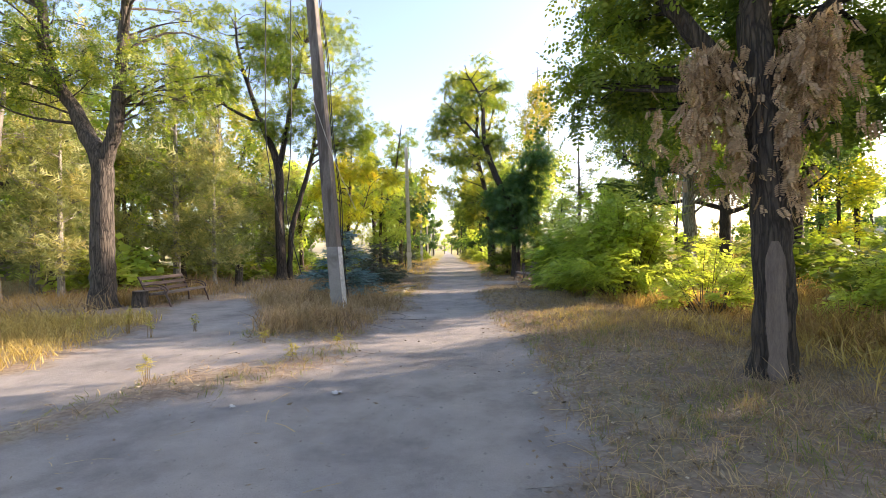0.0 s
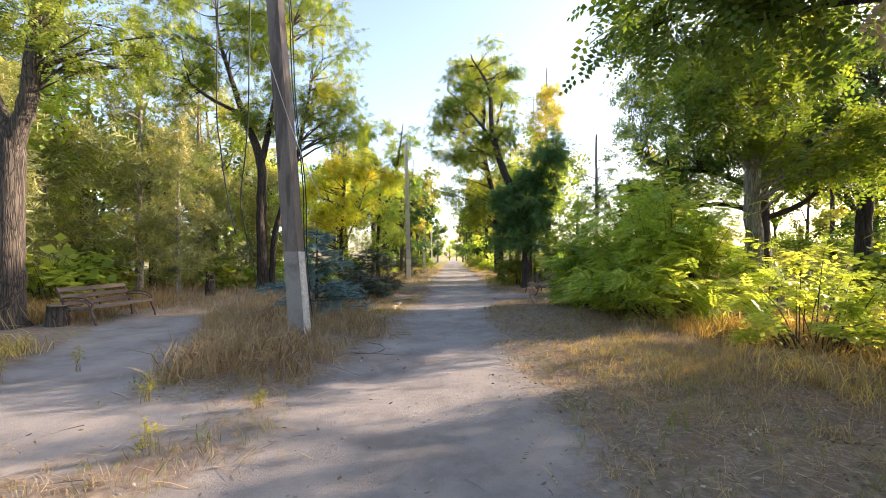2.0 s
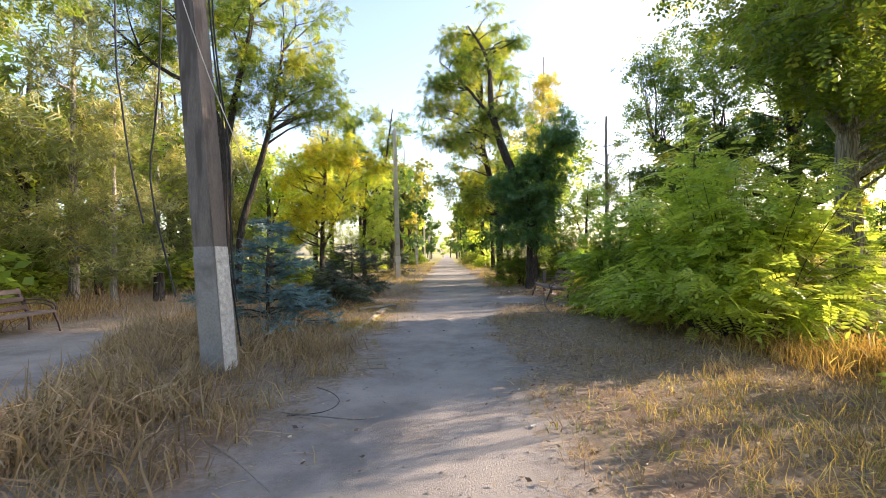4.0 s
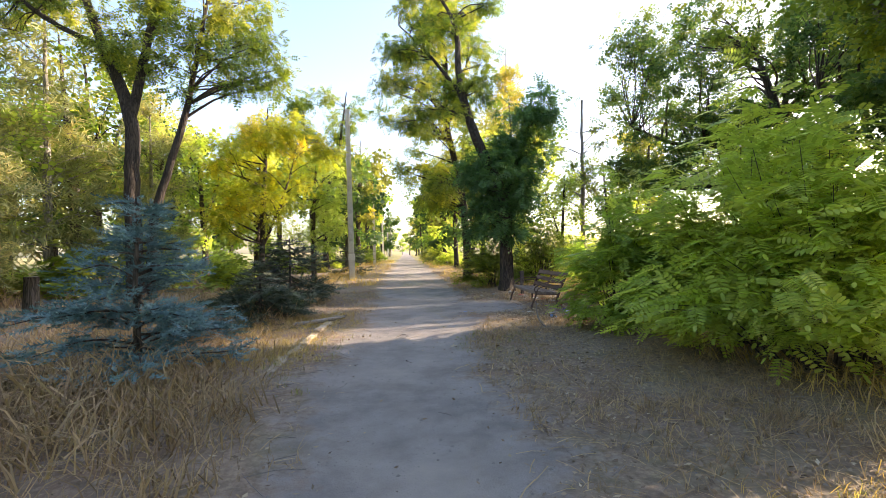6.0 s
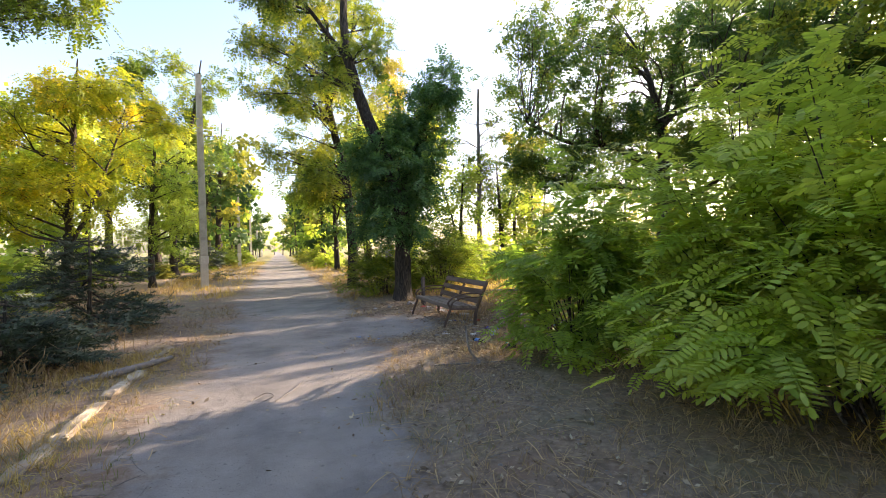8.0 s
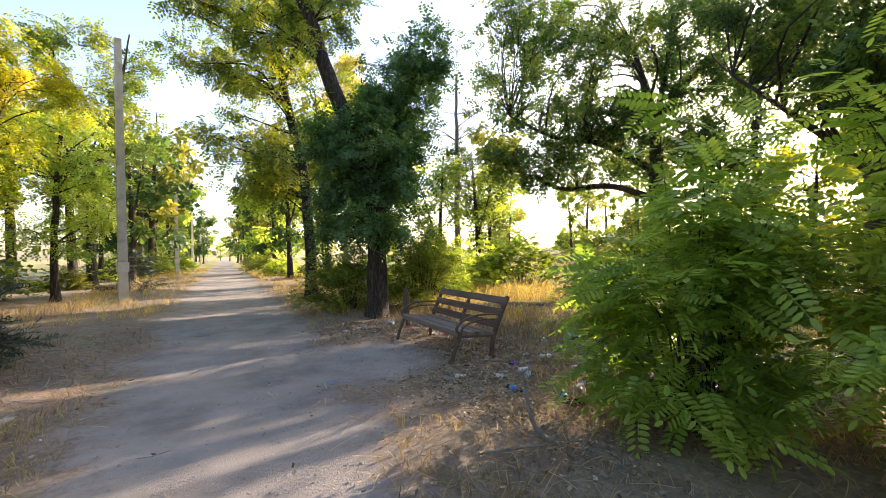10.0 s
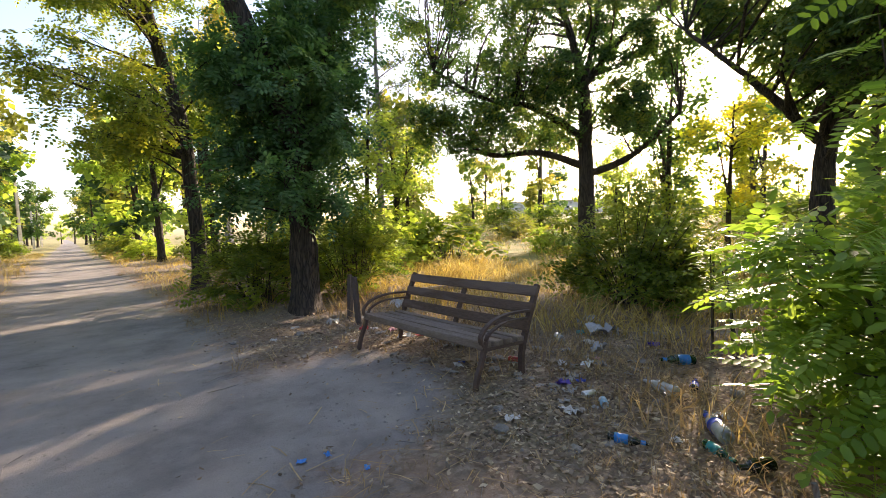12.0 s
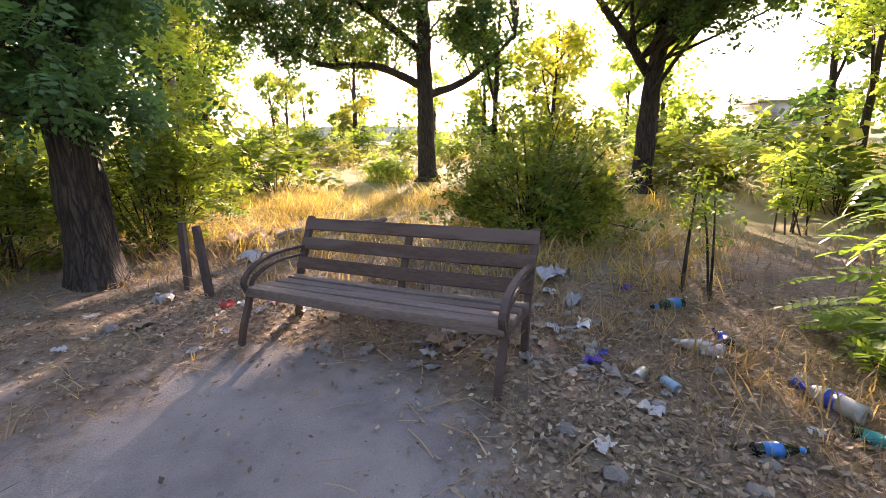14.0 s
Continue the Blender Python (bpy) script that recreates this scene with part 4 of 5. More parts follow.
for x, y, k, s in ((-11.2, 24.5, 0, 0.9), (-9.8, 27, 2, 0.9), (-7.0, 27.5, 2, 0.8), (-6.2, 25, 0, 0.7), (-13.4, 19.5, 0, 0.8), (-15, 22, 1, 1), (-17, 15, 2, 1), (-12, 17.8, 1, 0.6)):
    plant(SHRUBS[k], x, y, s)
# across the field
for k in range(34):
    y = -50 + k * 6.0 + r.uniform(-2, 2)
    plant(DISTANT[(0, 3, 2, 1, 3)[k % 5]], 105 + 45 * r.uniform(), 1.5 * y, r.uniform(0.6, 1.0))
for k in range(34):
    plant(SHRUBS[k % 3], 32 + 26 * r.uniform(), -25 + k * 3.4, r.uniform(0.8, 1.6))
for x, y, k, s in ((36, 52, 0, 0.7), (44, 58, 3, 0.8), (48, 50, 2, 0.7), (38, 44, 1, 0.5), (52, 62, 0, 0.8), (56, 46, 3, 0.65), (41, 47.5, 2, 0.45), (60, 40, 0, 0.6), (31, 39, 3, 0.8), (34, 17.5, 0, 0.75), (19, 41, 3, 0.9), (26, 11, 2, 0.8), (30, 6, 0, 0.9), (26, 50, 1, 0.8), (40, 27, 2, 0.7), (44, 20, 1, 0.8), (33, 24, 3, 0.7)):
    plant(DISTANT[k], x, y, s)
# nearer trees right of the road, mostly unseen, added to shade its first metres
for x, y, k, s in ((11, 6.6, 2, 0.8), (11.5, 3.6, 2, 0.85), (9.0, -1.5, 0, 0.9), (20, -4, 3, 1), (21, 17.8, 1, 0.75), (16, 9.0, 3, 0.8), (20, 5, 2, 0.9), (19, 21.5, 4, 0.6)):
    plant(WOODS[k], x, y, s)
for x, y, k, s in ((9.5, 9.5, 0, 0.8), (11, 10.5, 2, 0.9), (15.5, 17, 1, 1.0), (11.5, 14.5, 0, 0.9), (17, 14, 2, 0.8), (21, 24, 0, 0.8), (24, 18, 2, 0.9), (16, 27, 2, 0.8), (15, 21.5, 0, 0.6), (28, 33, 0, 1), (13, 14, 1, 0.7), (19, 9, 0, 0.9), (11.5, 31, 2, 1.0), (14, 35, 0, 1.0), (10, 34, 2, 1), (18, 17.5, 0, 0.9), (22, 15, 2, 1.1), (26, 21, 0, 1), (29, 17, 1, 1.1), (12, 12, 2, 0.7), (25, 13, 0, 1.2), (31, 38, 0, 1.2), (33, 25, 2, 1.1), (34, 18.5, 0, 1.0), (27.5, 29.5, 2, 1.0), (22.5, 34.5, 1, 1.1), (38, 31, 0, 1.4), (41, 24, 2, 1.3), (45, 35, 1, 1.4)):
    plant(SHRUBS[k], x, y, s)
for k in range(20):
    plant(DISTANT[(0, 1, 3, 0, 2)[k % 5]], 62 + 22 * r.uniform(), -12 + k * 5.0 + r.uniform(-1.5, 1.5), r.uniform(0.3, 0.5))
# filler shrubs; the three below y = 6 are unseen, added to shade the verge
for x, y, k, s in ((11, 5.3, 1, 1.4), (10, 30, 2, 1.1), (12.2, 29.2, 0, 1.2), (8.5, 3.3, 0, 1.15), (9.4, 2.3, 1, 1.3)):
    plant(SHRUBS[k], x, y, s)
# behind the start of the walk
for x, y, k, s in ((-7, -8, 0, 1), (4, -7, 2, 1), (8, -12, 3, 1), (-3.5, -16, 1, 1), (-12, -3, 3, 1), (-16, 3, 1, 1), (4.5, -20, 0, 1)):
    plant(DISTANT[k], x, y, s)

tree("dead_tree", "bare grey dead tree at the wood's edge", on(-14.4, 14.2), [[(0, 0, -0.1, 0.24), (0, 0, 2.5, 0.2), (0.2, 0, 4.5, 0.14), (0.6, 0, 7, 0.04)], [(0, 0, 2.4, 0.13), (-0.8, 0, 4, 0.09), (-1.2, 0, 6.5, 0.03)]],
     [(0, 0, 5.2, 1.4, 1.2, 1.6, 12)], LEAF_OLIVE, SPRAY_MID, 0.2, 20, DEADWOOD, clump=0.6, seed=95, bare=0.9)

# ---- buildings at the edges ----
WALL_PALE = surface("grey_render", (0.42, 0.40, 0.37), (0.58, 0.55, 0.51), 2, relief=0.2, stain=(0.30, 0.27, 0.24))
ROOF_DARK = surface("weathered_roofing", (0.10, 0.095, 0.09), (0.22, 0.205, 0.19), 4, relief=0.5)
GLASS_DARK = plain("dark_window_glass", (0.03, 0.035, 0.04), 0.12)
OLD_WOOD = surface("old_boards", (0.16, 0.13, 0.10), (0.34, 0.29, 0.24), 5, (1, 6, 1), relief=0.5)


def hut(name, label, at, rz, w, d, h, pitch=0.6, windows=1, door=True, walls=WALL_PALE):
    root = tagged(empty(name, at, rz), label, "building")
    part("wall", box((w, d, h), (0, 0, h / 2 - 0.1), 0.02), walls, root)
    bm = bmesh.new()
    a = [bm.verts.new(c) for c in ((-w / 2 - 0.25, -d / 2 - 0.3, h - 0.1), (w / 2 + 0.25, -d / 2 - 0.3, h - 0.1), (w / 2 + 0.25, d / 2 + 0.3, h - 0.1 + pitch), (-w / 2 - 0.25, d / 2 + 0.3, h - 0.1 + pitch))]
    bm.faces.new(a)
    g = bmesh.ops.extrude_face_region(bm, geom=bm.faces[:])
    bmesh.ops.translate(bm, vec=(0, 0, 0.16), verts=[v for v in g["geom"] if isinstance(v, bmesh.types.BMVert)])
    part("roof", bm, ROOF_DARK, root)
    for i in range(windows):
        x = -w / 2 + w * (i + 0.6) / (windows + 0.4)
        part("window", box((0.9, 0.06, 0.8), (x, -d / 2 - 0.02, h * 0.58), 0.01), GLASS_DARK, root)
    if door:
        part("door", box((0.85, 0.06, 1.9), (-w / 2 + 0.8, -d / 2 - 0.02, 0.95), 0.01), OLD_WOOD, root)
    return root


hut("shed", "pale flat-roofed shed beyond the field", on(46, 8.0), -80, 6.0, 4, 2.7, 0.15, 1)
hut("shed", "old wooden shed with a sloping roof among the trees", on(-25, 25.5), 40, 3.6, 3, 2.3, 0.7, 1, walls=OLD_WOOD)
hut("long_building", "long low building far across the field", on(150, 122, 0.5), -52, 46, 10, 6.5, 0.3, 9, False)

# ---- poles ----
CONCRETE = surface("old_concrete", (0.17, 0.16, 0.155), (0.30, 0.285, 0.275), 5, relief=0.5, stain=(0.15, 0.135, 0.125))
CONCRETE_DARK = surface("dark_pole_shaft", (0.095, 0.077, 0.068), (0.20, 0.172, 0.155), 4, (3, 3, 0.5), relief=0.6, stain=(0.075, 0.06, 0.053))
CONCRETE_PALE = surface("pale_concrete", (0.40, 0.375, 0.34), (0.58, 0.55, 0.50), 5, relief=0.3, stain=(0.36, 0.33, 0.30))
WHITEWASH = surface("flaking_whitewash", (0.25, 0.24, 0.235), (0.92, 0.91, 0.88), 16, relief=0.6, fine=5)
RUBBER = plain("black_cable", (0.015, 0.015, 0.016), 0.6)
WIRE = plain("pale_wire", (0.45, 0.43, 0.38), 0.5)
TIN = surface("chipped_white_tin", (0.45, 0.43, 0.40), (0.68, 0.66, 0.62), 12, relief=0.2)


def prism(w0, w1, z0, z1, sx=0.0, wd=None, turn=0.0, bevel=0.02):
    """A four-sided tapered shaft, bevelled, leaning by sx per metre."""
    bm = bmesh.new()
    rings = []
    n = 9
    for i in range(n):
        z = z0 + (z1 - z0) * i / (n - 1)
        w = w0 + (w1 - w0) * i / (n - 1)
        d = w * (wd or 1.0)
        c = [Vector((x * w / 2, y * d / 2, 0)) for x, y in ((-1, -1), (1, -1), (1, 1), (-1, 1))]
        rings.append([bm.verts.new(Matrix.Rotation(turn, 3, "Z") @ p + Vector((sx * z, 0, z))) for p in c])
    for a, b in zip(rings, rings[1:]):
        for i in range(4):
            bm.faces.new((a[i], a[(i + 1) % 4], b[(i + 1) % 4], b[i]))
    bm.faces.new(rings[0][::-1])
    bm.faces.new(rings[-1])
    bmesh.ops.bevel(bm, geom=[e for e in bm.edges if abs(e.verts[0].co.z - e.verts[1].co.z) > 0.05], offset=bevel, segments=2, affect="EDGES")
    return bm


old = tagged(empty("utility_pole", on(-2.55, 10.95)), "leaning old pole with whitewashed concrete foot in dry grass", "pole")
LEAN_X = -0.072
foot = part("foot", prism(0.30, 0.28, -0.2, 1.62, LEAN_X, 1.0, -0.17), CONCRETE, old, "grey concrete foot")
shaft = part("shaft", prism(0.285, 0.19, 1.60, 9.6, LEAN_X, 1.0, -0.17), CONCRETE_DARK, old)
part("whitewash_panel", prism(0.25, 0.235, 0.1, 1.6, LEAN_X, 0.04, -0.17 + math.pi / 2, 0.002), WHITEWASH, foot, "flaking white paint on one face").location = Vector((math.cos(-0.17), math.sin(-0.17), 0)) * 0.146
bm = bmesh.new()
bmesh.ops.create_circle(bm, cap_ends=True, segments=14, radius=0.07)
for v in bm.verts:
    v.co.y *= 1.25 + 0.25 * math.sin(3 * v.co.x / 0.07)
bmesh.ops.rotate(bm, verts=bm.verts, matrix=Matrix.Rotation(math.pi / 2, 3, "X"))
g = bmesh.ops.extrude_face_region(bm, geom=bm.faces[:])
bmesh.ops.translate(bm, vec=(0, 0.012, 0), verts=[v for v in g["geom"] if isinstance(v, bmesh.types.BMVert)])
plate = part("worn_plate", bm, CONCRETE_PALE, shaft, "chipped pale oval plate")
plate.matrix_local = Matrix.Translation((LEAN_X * 2.75 + 0.03, -0.142, 2.75)) @ Matrix.Rotation(-0.17, 4, "Z") @ Matrix.Rotation(0.1, 4, "Y")
for dx, dy, z1, lab in ((0.19, 0.12, 0.35, ""), (0.225, 0.13, 0.9, "")):
    p = [(LEAN_X * z + dx + 0.03 * math.sin(z * 2 + dx * 9), dy + 0.02 * math.sin(z * 3), z) for z in np.linspace(z1, 9, 16)]
    link_mesh("cable", *tube(smooth_path(p, 40), 0.011, 6), RUBBER, shaft, smooth=True)
p = smooth_path([(LEAN_X * 6 - 0.16, -0.2, 5.4), (-0.02, -0.25, 3.7), (0.5, -0.3, 2.45)], 12)
link_mesh("stay_wire", *tube(p, 0.006, 5), WIRE, old, smooth=True)
for name, pts in (("hanging_cable", [(-4.75, 12.36, 9.5), (-4.84, 12.36, 5.1), (-4.75, 12.36, 3.9), (-4.6, 12.35, 2.87), (-4.42, 12.35, 2.03)]), ("hanging_cable", [(-4.05, 12.3, 9.5), (-4.12, 12.33, 5.08), (-4.2, 12.34, 3.8), (-4.3, 12.34, 2.93), (-4.26, 12.34, 2.38), (-4.13, 12.34, 1.75), (-3.9, 12.3, 0.9)])):
    tagged(link_mesh(name, *tube(smooth_path(pts, 24), 0.014, 6), RUBBER, smooth=True), "black slack cable hanging beside the old pole", "cable", "slack cables")

post = tagged(empty("concrete_pole", on(-2.33, 30.88)), "slim pale concrete power pole at the roadside", "pole", "power poles")
part("shaft", prism(0.27, 0.19, -0.2, 8.55, -0.012, 0.8, 0.3, 0.015), CONCRETE_PALE, post)
part("wrapping", prism(0.31, 0.31, 1.0, 1.3, -0.012, 0.85, 0.3, 0.02), TIN, post, "torn white paper band")
for x, y, k in ((-2.6, 55, 0), (-2.7, 80, 1), (-2.6, 105, 0), (-2.4, 130, 1)):
    copy_thing(post, Matrix.Translation(on(x, y)) @ pose(0, 0, 0, 0, 0, 6 * k))

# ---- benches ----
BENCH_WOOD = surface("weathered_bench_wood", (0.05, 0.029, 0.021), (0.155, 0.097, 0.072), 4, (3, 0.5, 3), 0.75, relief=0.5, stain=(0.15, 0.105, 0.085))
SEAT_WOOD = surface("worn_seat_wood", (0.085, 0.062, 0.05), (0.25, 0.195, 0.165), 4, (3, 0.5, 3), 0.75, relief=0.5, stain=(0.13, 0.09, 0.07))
IRON = surface("rusty_brown_iron", (0.045, 0.028, 0.024), (0.12, 0.075, 0.062), 10, rough=0.6, relief=0.3)


def strap(pts, w, t, n=14):
    """A flat iron bar bent along points in the xz plane."""
    p = smooth_path([(x, 0, z) for x, z in pts], n)
    bm = bmesh.new()
    tang = unit(np.gradient(p, axis=0))
    nor = np.stack([-tang[:, 2], np.zeros(n), tang[:, 0]], -1)
    rings = []
    for c, m in zip(p, nor):
        rings.append([bm.verts.new(c + m * t * a + np.array([0, w * b, 0])) for a, b in ((-0.5, -0.5), (0.5, -0.5), (0.5, 0.5), (-0.5, 0.5))])
    for a, b in zip(rings, rings[1:]):
        for i in range(4):
            bm.faces.new((a[i], a[(i + 1) % 4], b[(i + 1) % 4], b[i]))
    bm.faces.new(rings[0][::-1])
    bm.faces.new(rings[-1])
    return bm


def plank(length, w, t, at, tilt=0.0, seed=1):
    """A board along y, slightly bowed, with worn edges."""
    rr = random.Random(seed)
    bm = box((w, length, t), (0, 0, 0), min(w, t) * 0.22)
    bmesh.ops.bisect_plane(bm, geom=bm.verts[:] + bm.edges[:] + bm.faces[:], plane_co=(0, 0, 0), plane_no=(0, 1, 0))
    sag = rr.uniform(-0.012, 0.006)
    for v in bm.verts:
        v.co.z += sag * (1 - (2 * v.co.y / length) ** 2) + rr.uniform(-0.0015, 0.0015)
    bmesh.ops.transform(bm, matrix=Matrix.Translation(at) @ Matrix.Rotation(tilt, 4, "Y"), verts=bm.verts)
    return bm


def bench(label, at, rz, seed):
    """Faces -x; the front feet stand at x = 0 and the ends at y = -1.02 and 1.02."""
    root = tagged(empty("park_bench", at, rz), label, "bench", "park benches")
    for y in (-1.02, 1.02):
        for name, pts, w, t in (("front_leg", [(-0.0, -0.02), (0.05, 0.17), (0.12, 0.33), (0.16, 0.47)], 0.045, 0.035), ("rear_leg", [(0.65, -0.02), (0.66, 0.25), (0.75, 0.52), (0.93, 0.9)], 0.05, 0.045),
                                ("armrest", [(0.13, 0.42), (0.10, 0.52), (0.22, 0.62), (0.45, 0.67), (0.81, 0.66)], 0.045, 0.022), ("brace", [(0.16, 0.44), (0.2, 0.52), (0.34, 0.58), (0.52, 0.60), (0.78, 0.59)], 0.035, 0.018),
                                ("seat_rail", [(0.12, 0.40), (0.4, 0.385), (0.69, 0.37)], 0.04, 0.03)):
            o = part(name, strap(pts, w, t), IRON, root)
            o.location.y = y
    o = part("back_support", strap([(0.70, 0.36), (0.77, 0.55), (0.925, 0.87)], 0.05, 0.035), IRON, root)
    o.location.y = 0.0
    for i, (x, z, w) in enumerate(((0.17, 0.435, 0.13), (0.32, 0.425, 0.12), (0.47, 0.415, 0.11), (0.63, 0.405, 0.11))):
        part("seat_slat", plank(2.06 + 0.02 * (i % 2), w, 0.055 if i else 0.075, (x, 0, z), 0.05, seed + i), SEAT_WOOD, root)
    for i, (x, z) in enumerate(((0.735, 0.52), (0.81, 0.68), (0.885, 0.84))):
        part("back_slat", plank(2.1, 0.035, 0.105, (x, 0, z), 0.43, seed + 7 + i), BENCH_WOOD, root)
    return root


bench("weathered brown wooden bench with bent iron sides amid litter", on(3.22, 19.63), 0, 1)
bench("brown wooden bench with curved iron sides in dry grass", on(-7.75, 13.75), 180, 40)

# stakes, stumps
STAKE = surface("dark_painted_post", (0.04, 0.03, 0.03), (0.11, 0.085, 0.08), 8, (3, 3, 0.6), relief=0.5)
for x, y, h, t in ((4.02, 22.3, 0.74, 2), (3.92, 21.85, 0.74, -3)):
    root = tagged(empty("post", on(x, y)), "dark wooden post standing beside the bench", "post", "posts beside the bench")
    part("shaft", prism(0.075, 0.07, -0.1, h, 0.02 * t, 0.8, 0.4, 0.008), STAKE, root)


def stump(at, rad, h, label):
    root = tagged(empty("tree_stump", at), label, "stump")
    rr = np.random.default_rng(int(rad * 100))
    link_mesh("body", *tube([(0, 0, -0.1), (0, 0, 0.1), (0.01, 0, h * 0.6), (0.02, 0, h)], [rad * 1.25, rad * 1.1, rad, rad * 0.98], 14, 0.05, rr), BARK_GREY, root)
    link_mesh("cut_face", *tube([(0.02, 0, h), (0.02, 0, h + 0.012)], [rad * 0.9, rad * 0.86], 14, 0.03, rr), OLD_WOOD, root, smooth=False)


stump(on(-8.55, 12.6), 0.2, 0.45, "sawn grey stump beside the far bench")
stump(on(-9.4, 20.6), 0.16, 0.95, "tall grey stump in brown grass")

# ---- dead wood on the ground ----
for at, pts, rad in ((on(2.68, 16.05), [(0.1, 0, 0.01), (0.02, 0.02, 0.06), (-0.06, 0.05, 0.2), (-0.08, 0.1, 0.48)], 0.022), (on(2.6, 16.0), [(-0.45, 0.1, 0.03), (0, 0, 0.03), (0.4, -0.12, 0.04)], 0.012),
                     (on(-1.45, 17.35), [(-0.5, -0.5, 0.05), (0, 0.0, 0.07), (0.35, 0.6, 0.05)], 0.06), (on(0.13, 15.8), [(-0.12, 0.02, 0.01), (0.02, 0.1, 0.05), (0.1, 0, 0.04), (0.0, -0.06, 0.01)], 0.006),
                     (on(0.45, 16.0), [(-0.2, -0.3, 0.012), (0, 0, 0.03), (0.1, 0.3, 0.012)], 0.006), (on(-0.9, 9.4), [(-0.5, 0.25, 0.03), (0, 0.05, 0.05), (0.35, 0, 0.04), (0.5, 0.15, 0.02)], 0.009), (on(-1.5, 8.6), [(-0.4, 0.5, 0.03), (0.1, 0.1, 0.03), (0.6, -0.4, 0.02)], 0.007),
                     (on(7.1, 22.7), [(-0.9, 0.5, 0.08), (0, 0.05, 0.12), (1.1, -0.3, 0.08)], 0.08), (on(5.9, 23.6), [(-0.6, 0.2, 0.06), (0, 0, 0.08), (0.6, 0.1, 0.05)], 0.06)):
    pth = smooth_path(pts, 14)
    tagged(link_mesh("fallen_branch", *tube(pth + np.array(at), np.linspace(rad, rad * 0.5, 14), 6, 0.05), DEADWOOD, smooth=True), "dry broken branch lying on the ground", "branch")

p = smooth_path([(-1.2, 10.35, 0.03), (-0.98, 10.1, 0.06), (-0.85, 9.85, 0.05), (-0.95, 9.65, 0.02), (-1.25, 9.5, 0.012)], 22)
p[:, 2] += np.array([on(a, b)[2] for a, b in p[:, :2]])
tagged(link_mesh("loose_cable", *tube(p, 0.004, 6), RUBBER, smooth=True), "black loose cable end curling over the verge", "cable")

# ---- litter round the bench ----
GREEN_GLASS = plain("green_glass", (0.02, 0.12, 0.06), 0.08, transmission=0.5)
BROWN_GLASS = plain("dark_glass", (0.015, 0.025, 0.02), 0.08, transmission=0.3)
CLEAR = plain("clear_plastic", (0.80, 0.83, 0.85), 0.15, transmission=0.6)
BLUE = plain("blue_label", (0.02, 0.22, 0.62), 0.4)
DEEP_BLUE = plain("deep_blue_label", (0.02, 0.06, 0.42), 0.4)
TEAL = plain("teal_plastic", (0.01, 0.30, 0.30), 0.35)
PURPLE = plain("purple_plastic", (0.09, 0.05, 0.38), 0.4)
PAPER = surface("crumpled_paper", (0.36, 0.35, 0.335), (0.66, 0.65, 0.62), 14, relief=0.2)
PINK = plain("faded_pink_plastic", (0.62, 0.30, 0.33), 0.45)
SILVER = plain("silver_foil", (0.66, 0.70, 0.72), 0.28, 0.7)
RED = plain("red_tin", (0.42, 0.03, 0.03), 0.35)
ALU = plain("bare_aluminium", (0.62, 0.62, 0.62), 0.3, 0.8)
GREY_PAPER = surface("sodden_grey_paper", (0.17, 0.155, 0.14), (0.40, 0.375, 0.34), 14, relief=0.3)
CARD = surface("brown_card", (0.28, 0.2, 0.13), (0.42, 0.32, 0.22), 6, relief=0.2)


def bottle(name, label, base, neck, rad, glass, tag_mat, cap=None, category="bottle"):
    """Lies on the ground from its base to its neck."""
    a, b = Vector(on(*base)), Vector(on(*neck))
    d = (b - a)
    l = d.length
    d.z = 0
    root = tagged(empty(name, (0, 0, 0)), label, category, "bottles by the bench")
    rot = d.to_track_quat("Z", "Y").to_matrix().to_4x4()
    root.matrix_world = Matrix.Translation(a + Vector((0, 0, rad * 0.95))) @ rot
    z = np.array([0.03, 0.0, 0.0, 0.02, 0.06, 0.55, 0.68, 0.78, 0.97, 1.0]) * l
    k = np.array([0.05, 0.45, 0.8, 0.96, 1, 1, 0.8, 0.4, 0.36, 0.3]) * rad
    body = link_mesh("body", *tube(np.c_[0 * z, 0 * z, z], k, 14), glass, root, smooth=True)
    if tag_mat:
        z2 = np.array([0.16, 0.5]) * l if glass is not CLEAR else np.array([0.34, 0.5]) * l
        link_mesh("paper_label", *tube(np.c_[0 * z2, 0 * z2, z2], rad * 1.03, 14), tag_mat, body, smooth=True)
        z3 = np.array([0.80, 0.92]) * l
        link_mesh("neck_label", *tube(np.c_[0 * z3, 0 * z3, z3], rad * 0.43, 12), tag_mat, body, smooth=True)
    if cap:
        z4 = np.array([0.95, 1.02]) * l
        link_mesh("cap", *tube(np.c_[0 * z4, 0 * z4, z4], rad * 0.42, 12), cap, body, smooth=True)
    return root


bottle("bottle", "dark glass bottle with bright blue label lying in litter", (3.27, 17.36), (3.36, 17.12), 0.034, BROWN_GLASS, BLUE)
bottle("bottle", "green plastic bottle with wide blue label", (5.28, 17.55), (5.06, 17.8), 0.05, GREEN_GLASS, BLUE)
bottle("bottle", "small dark bottle with blue label", (4.52, 17.28), (4.78, 17.36), 0.034, BROWN_GLASS, DEEP_BLUE)
bottle("bottle", "clear crumpled plastic bottle", (4.33, 17.34), (4.43, 17.66), 0.05, CLEAR, None)
bottle("bottle", "large clear plastic bottle with deep blue label", (3.74, 16.79), (4.03, 17.02), 0.055, CLEAR, DEEP_BLUE, DEEP_BLUE)
bottle("bottle", "slim teal bottle lying in dead grass", (3.62, 16.88), (3.5, 16.66), 0.032, GREEN_GLASS, TEAL)
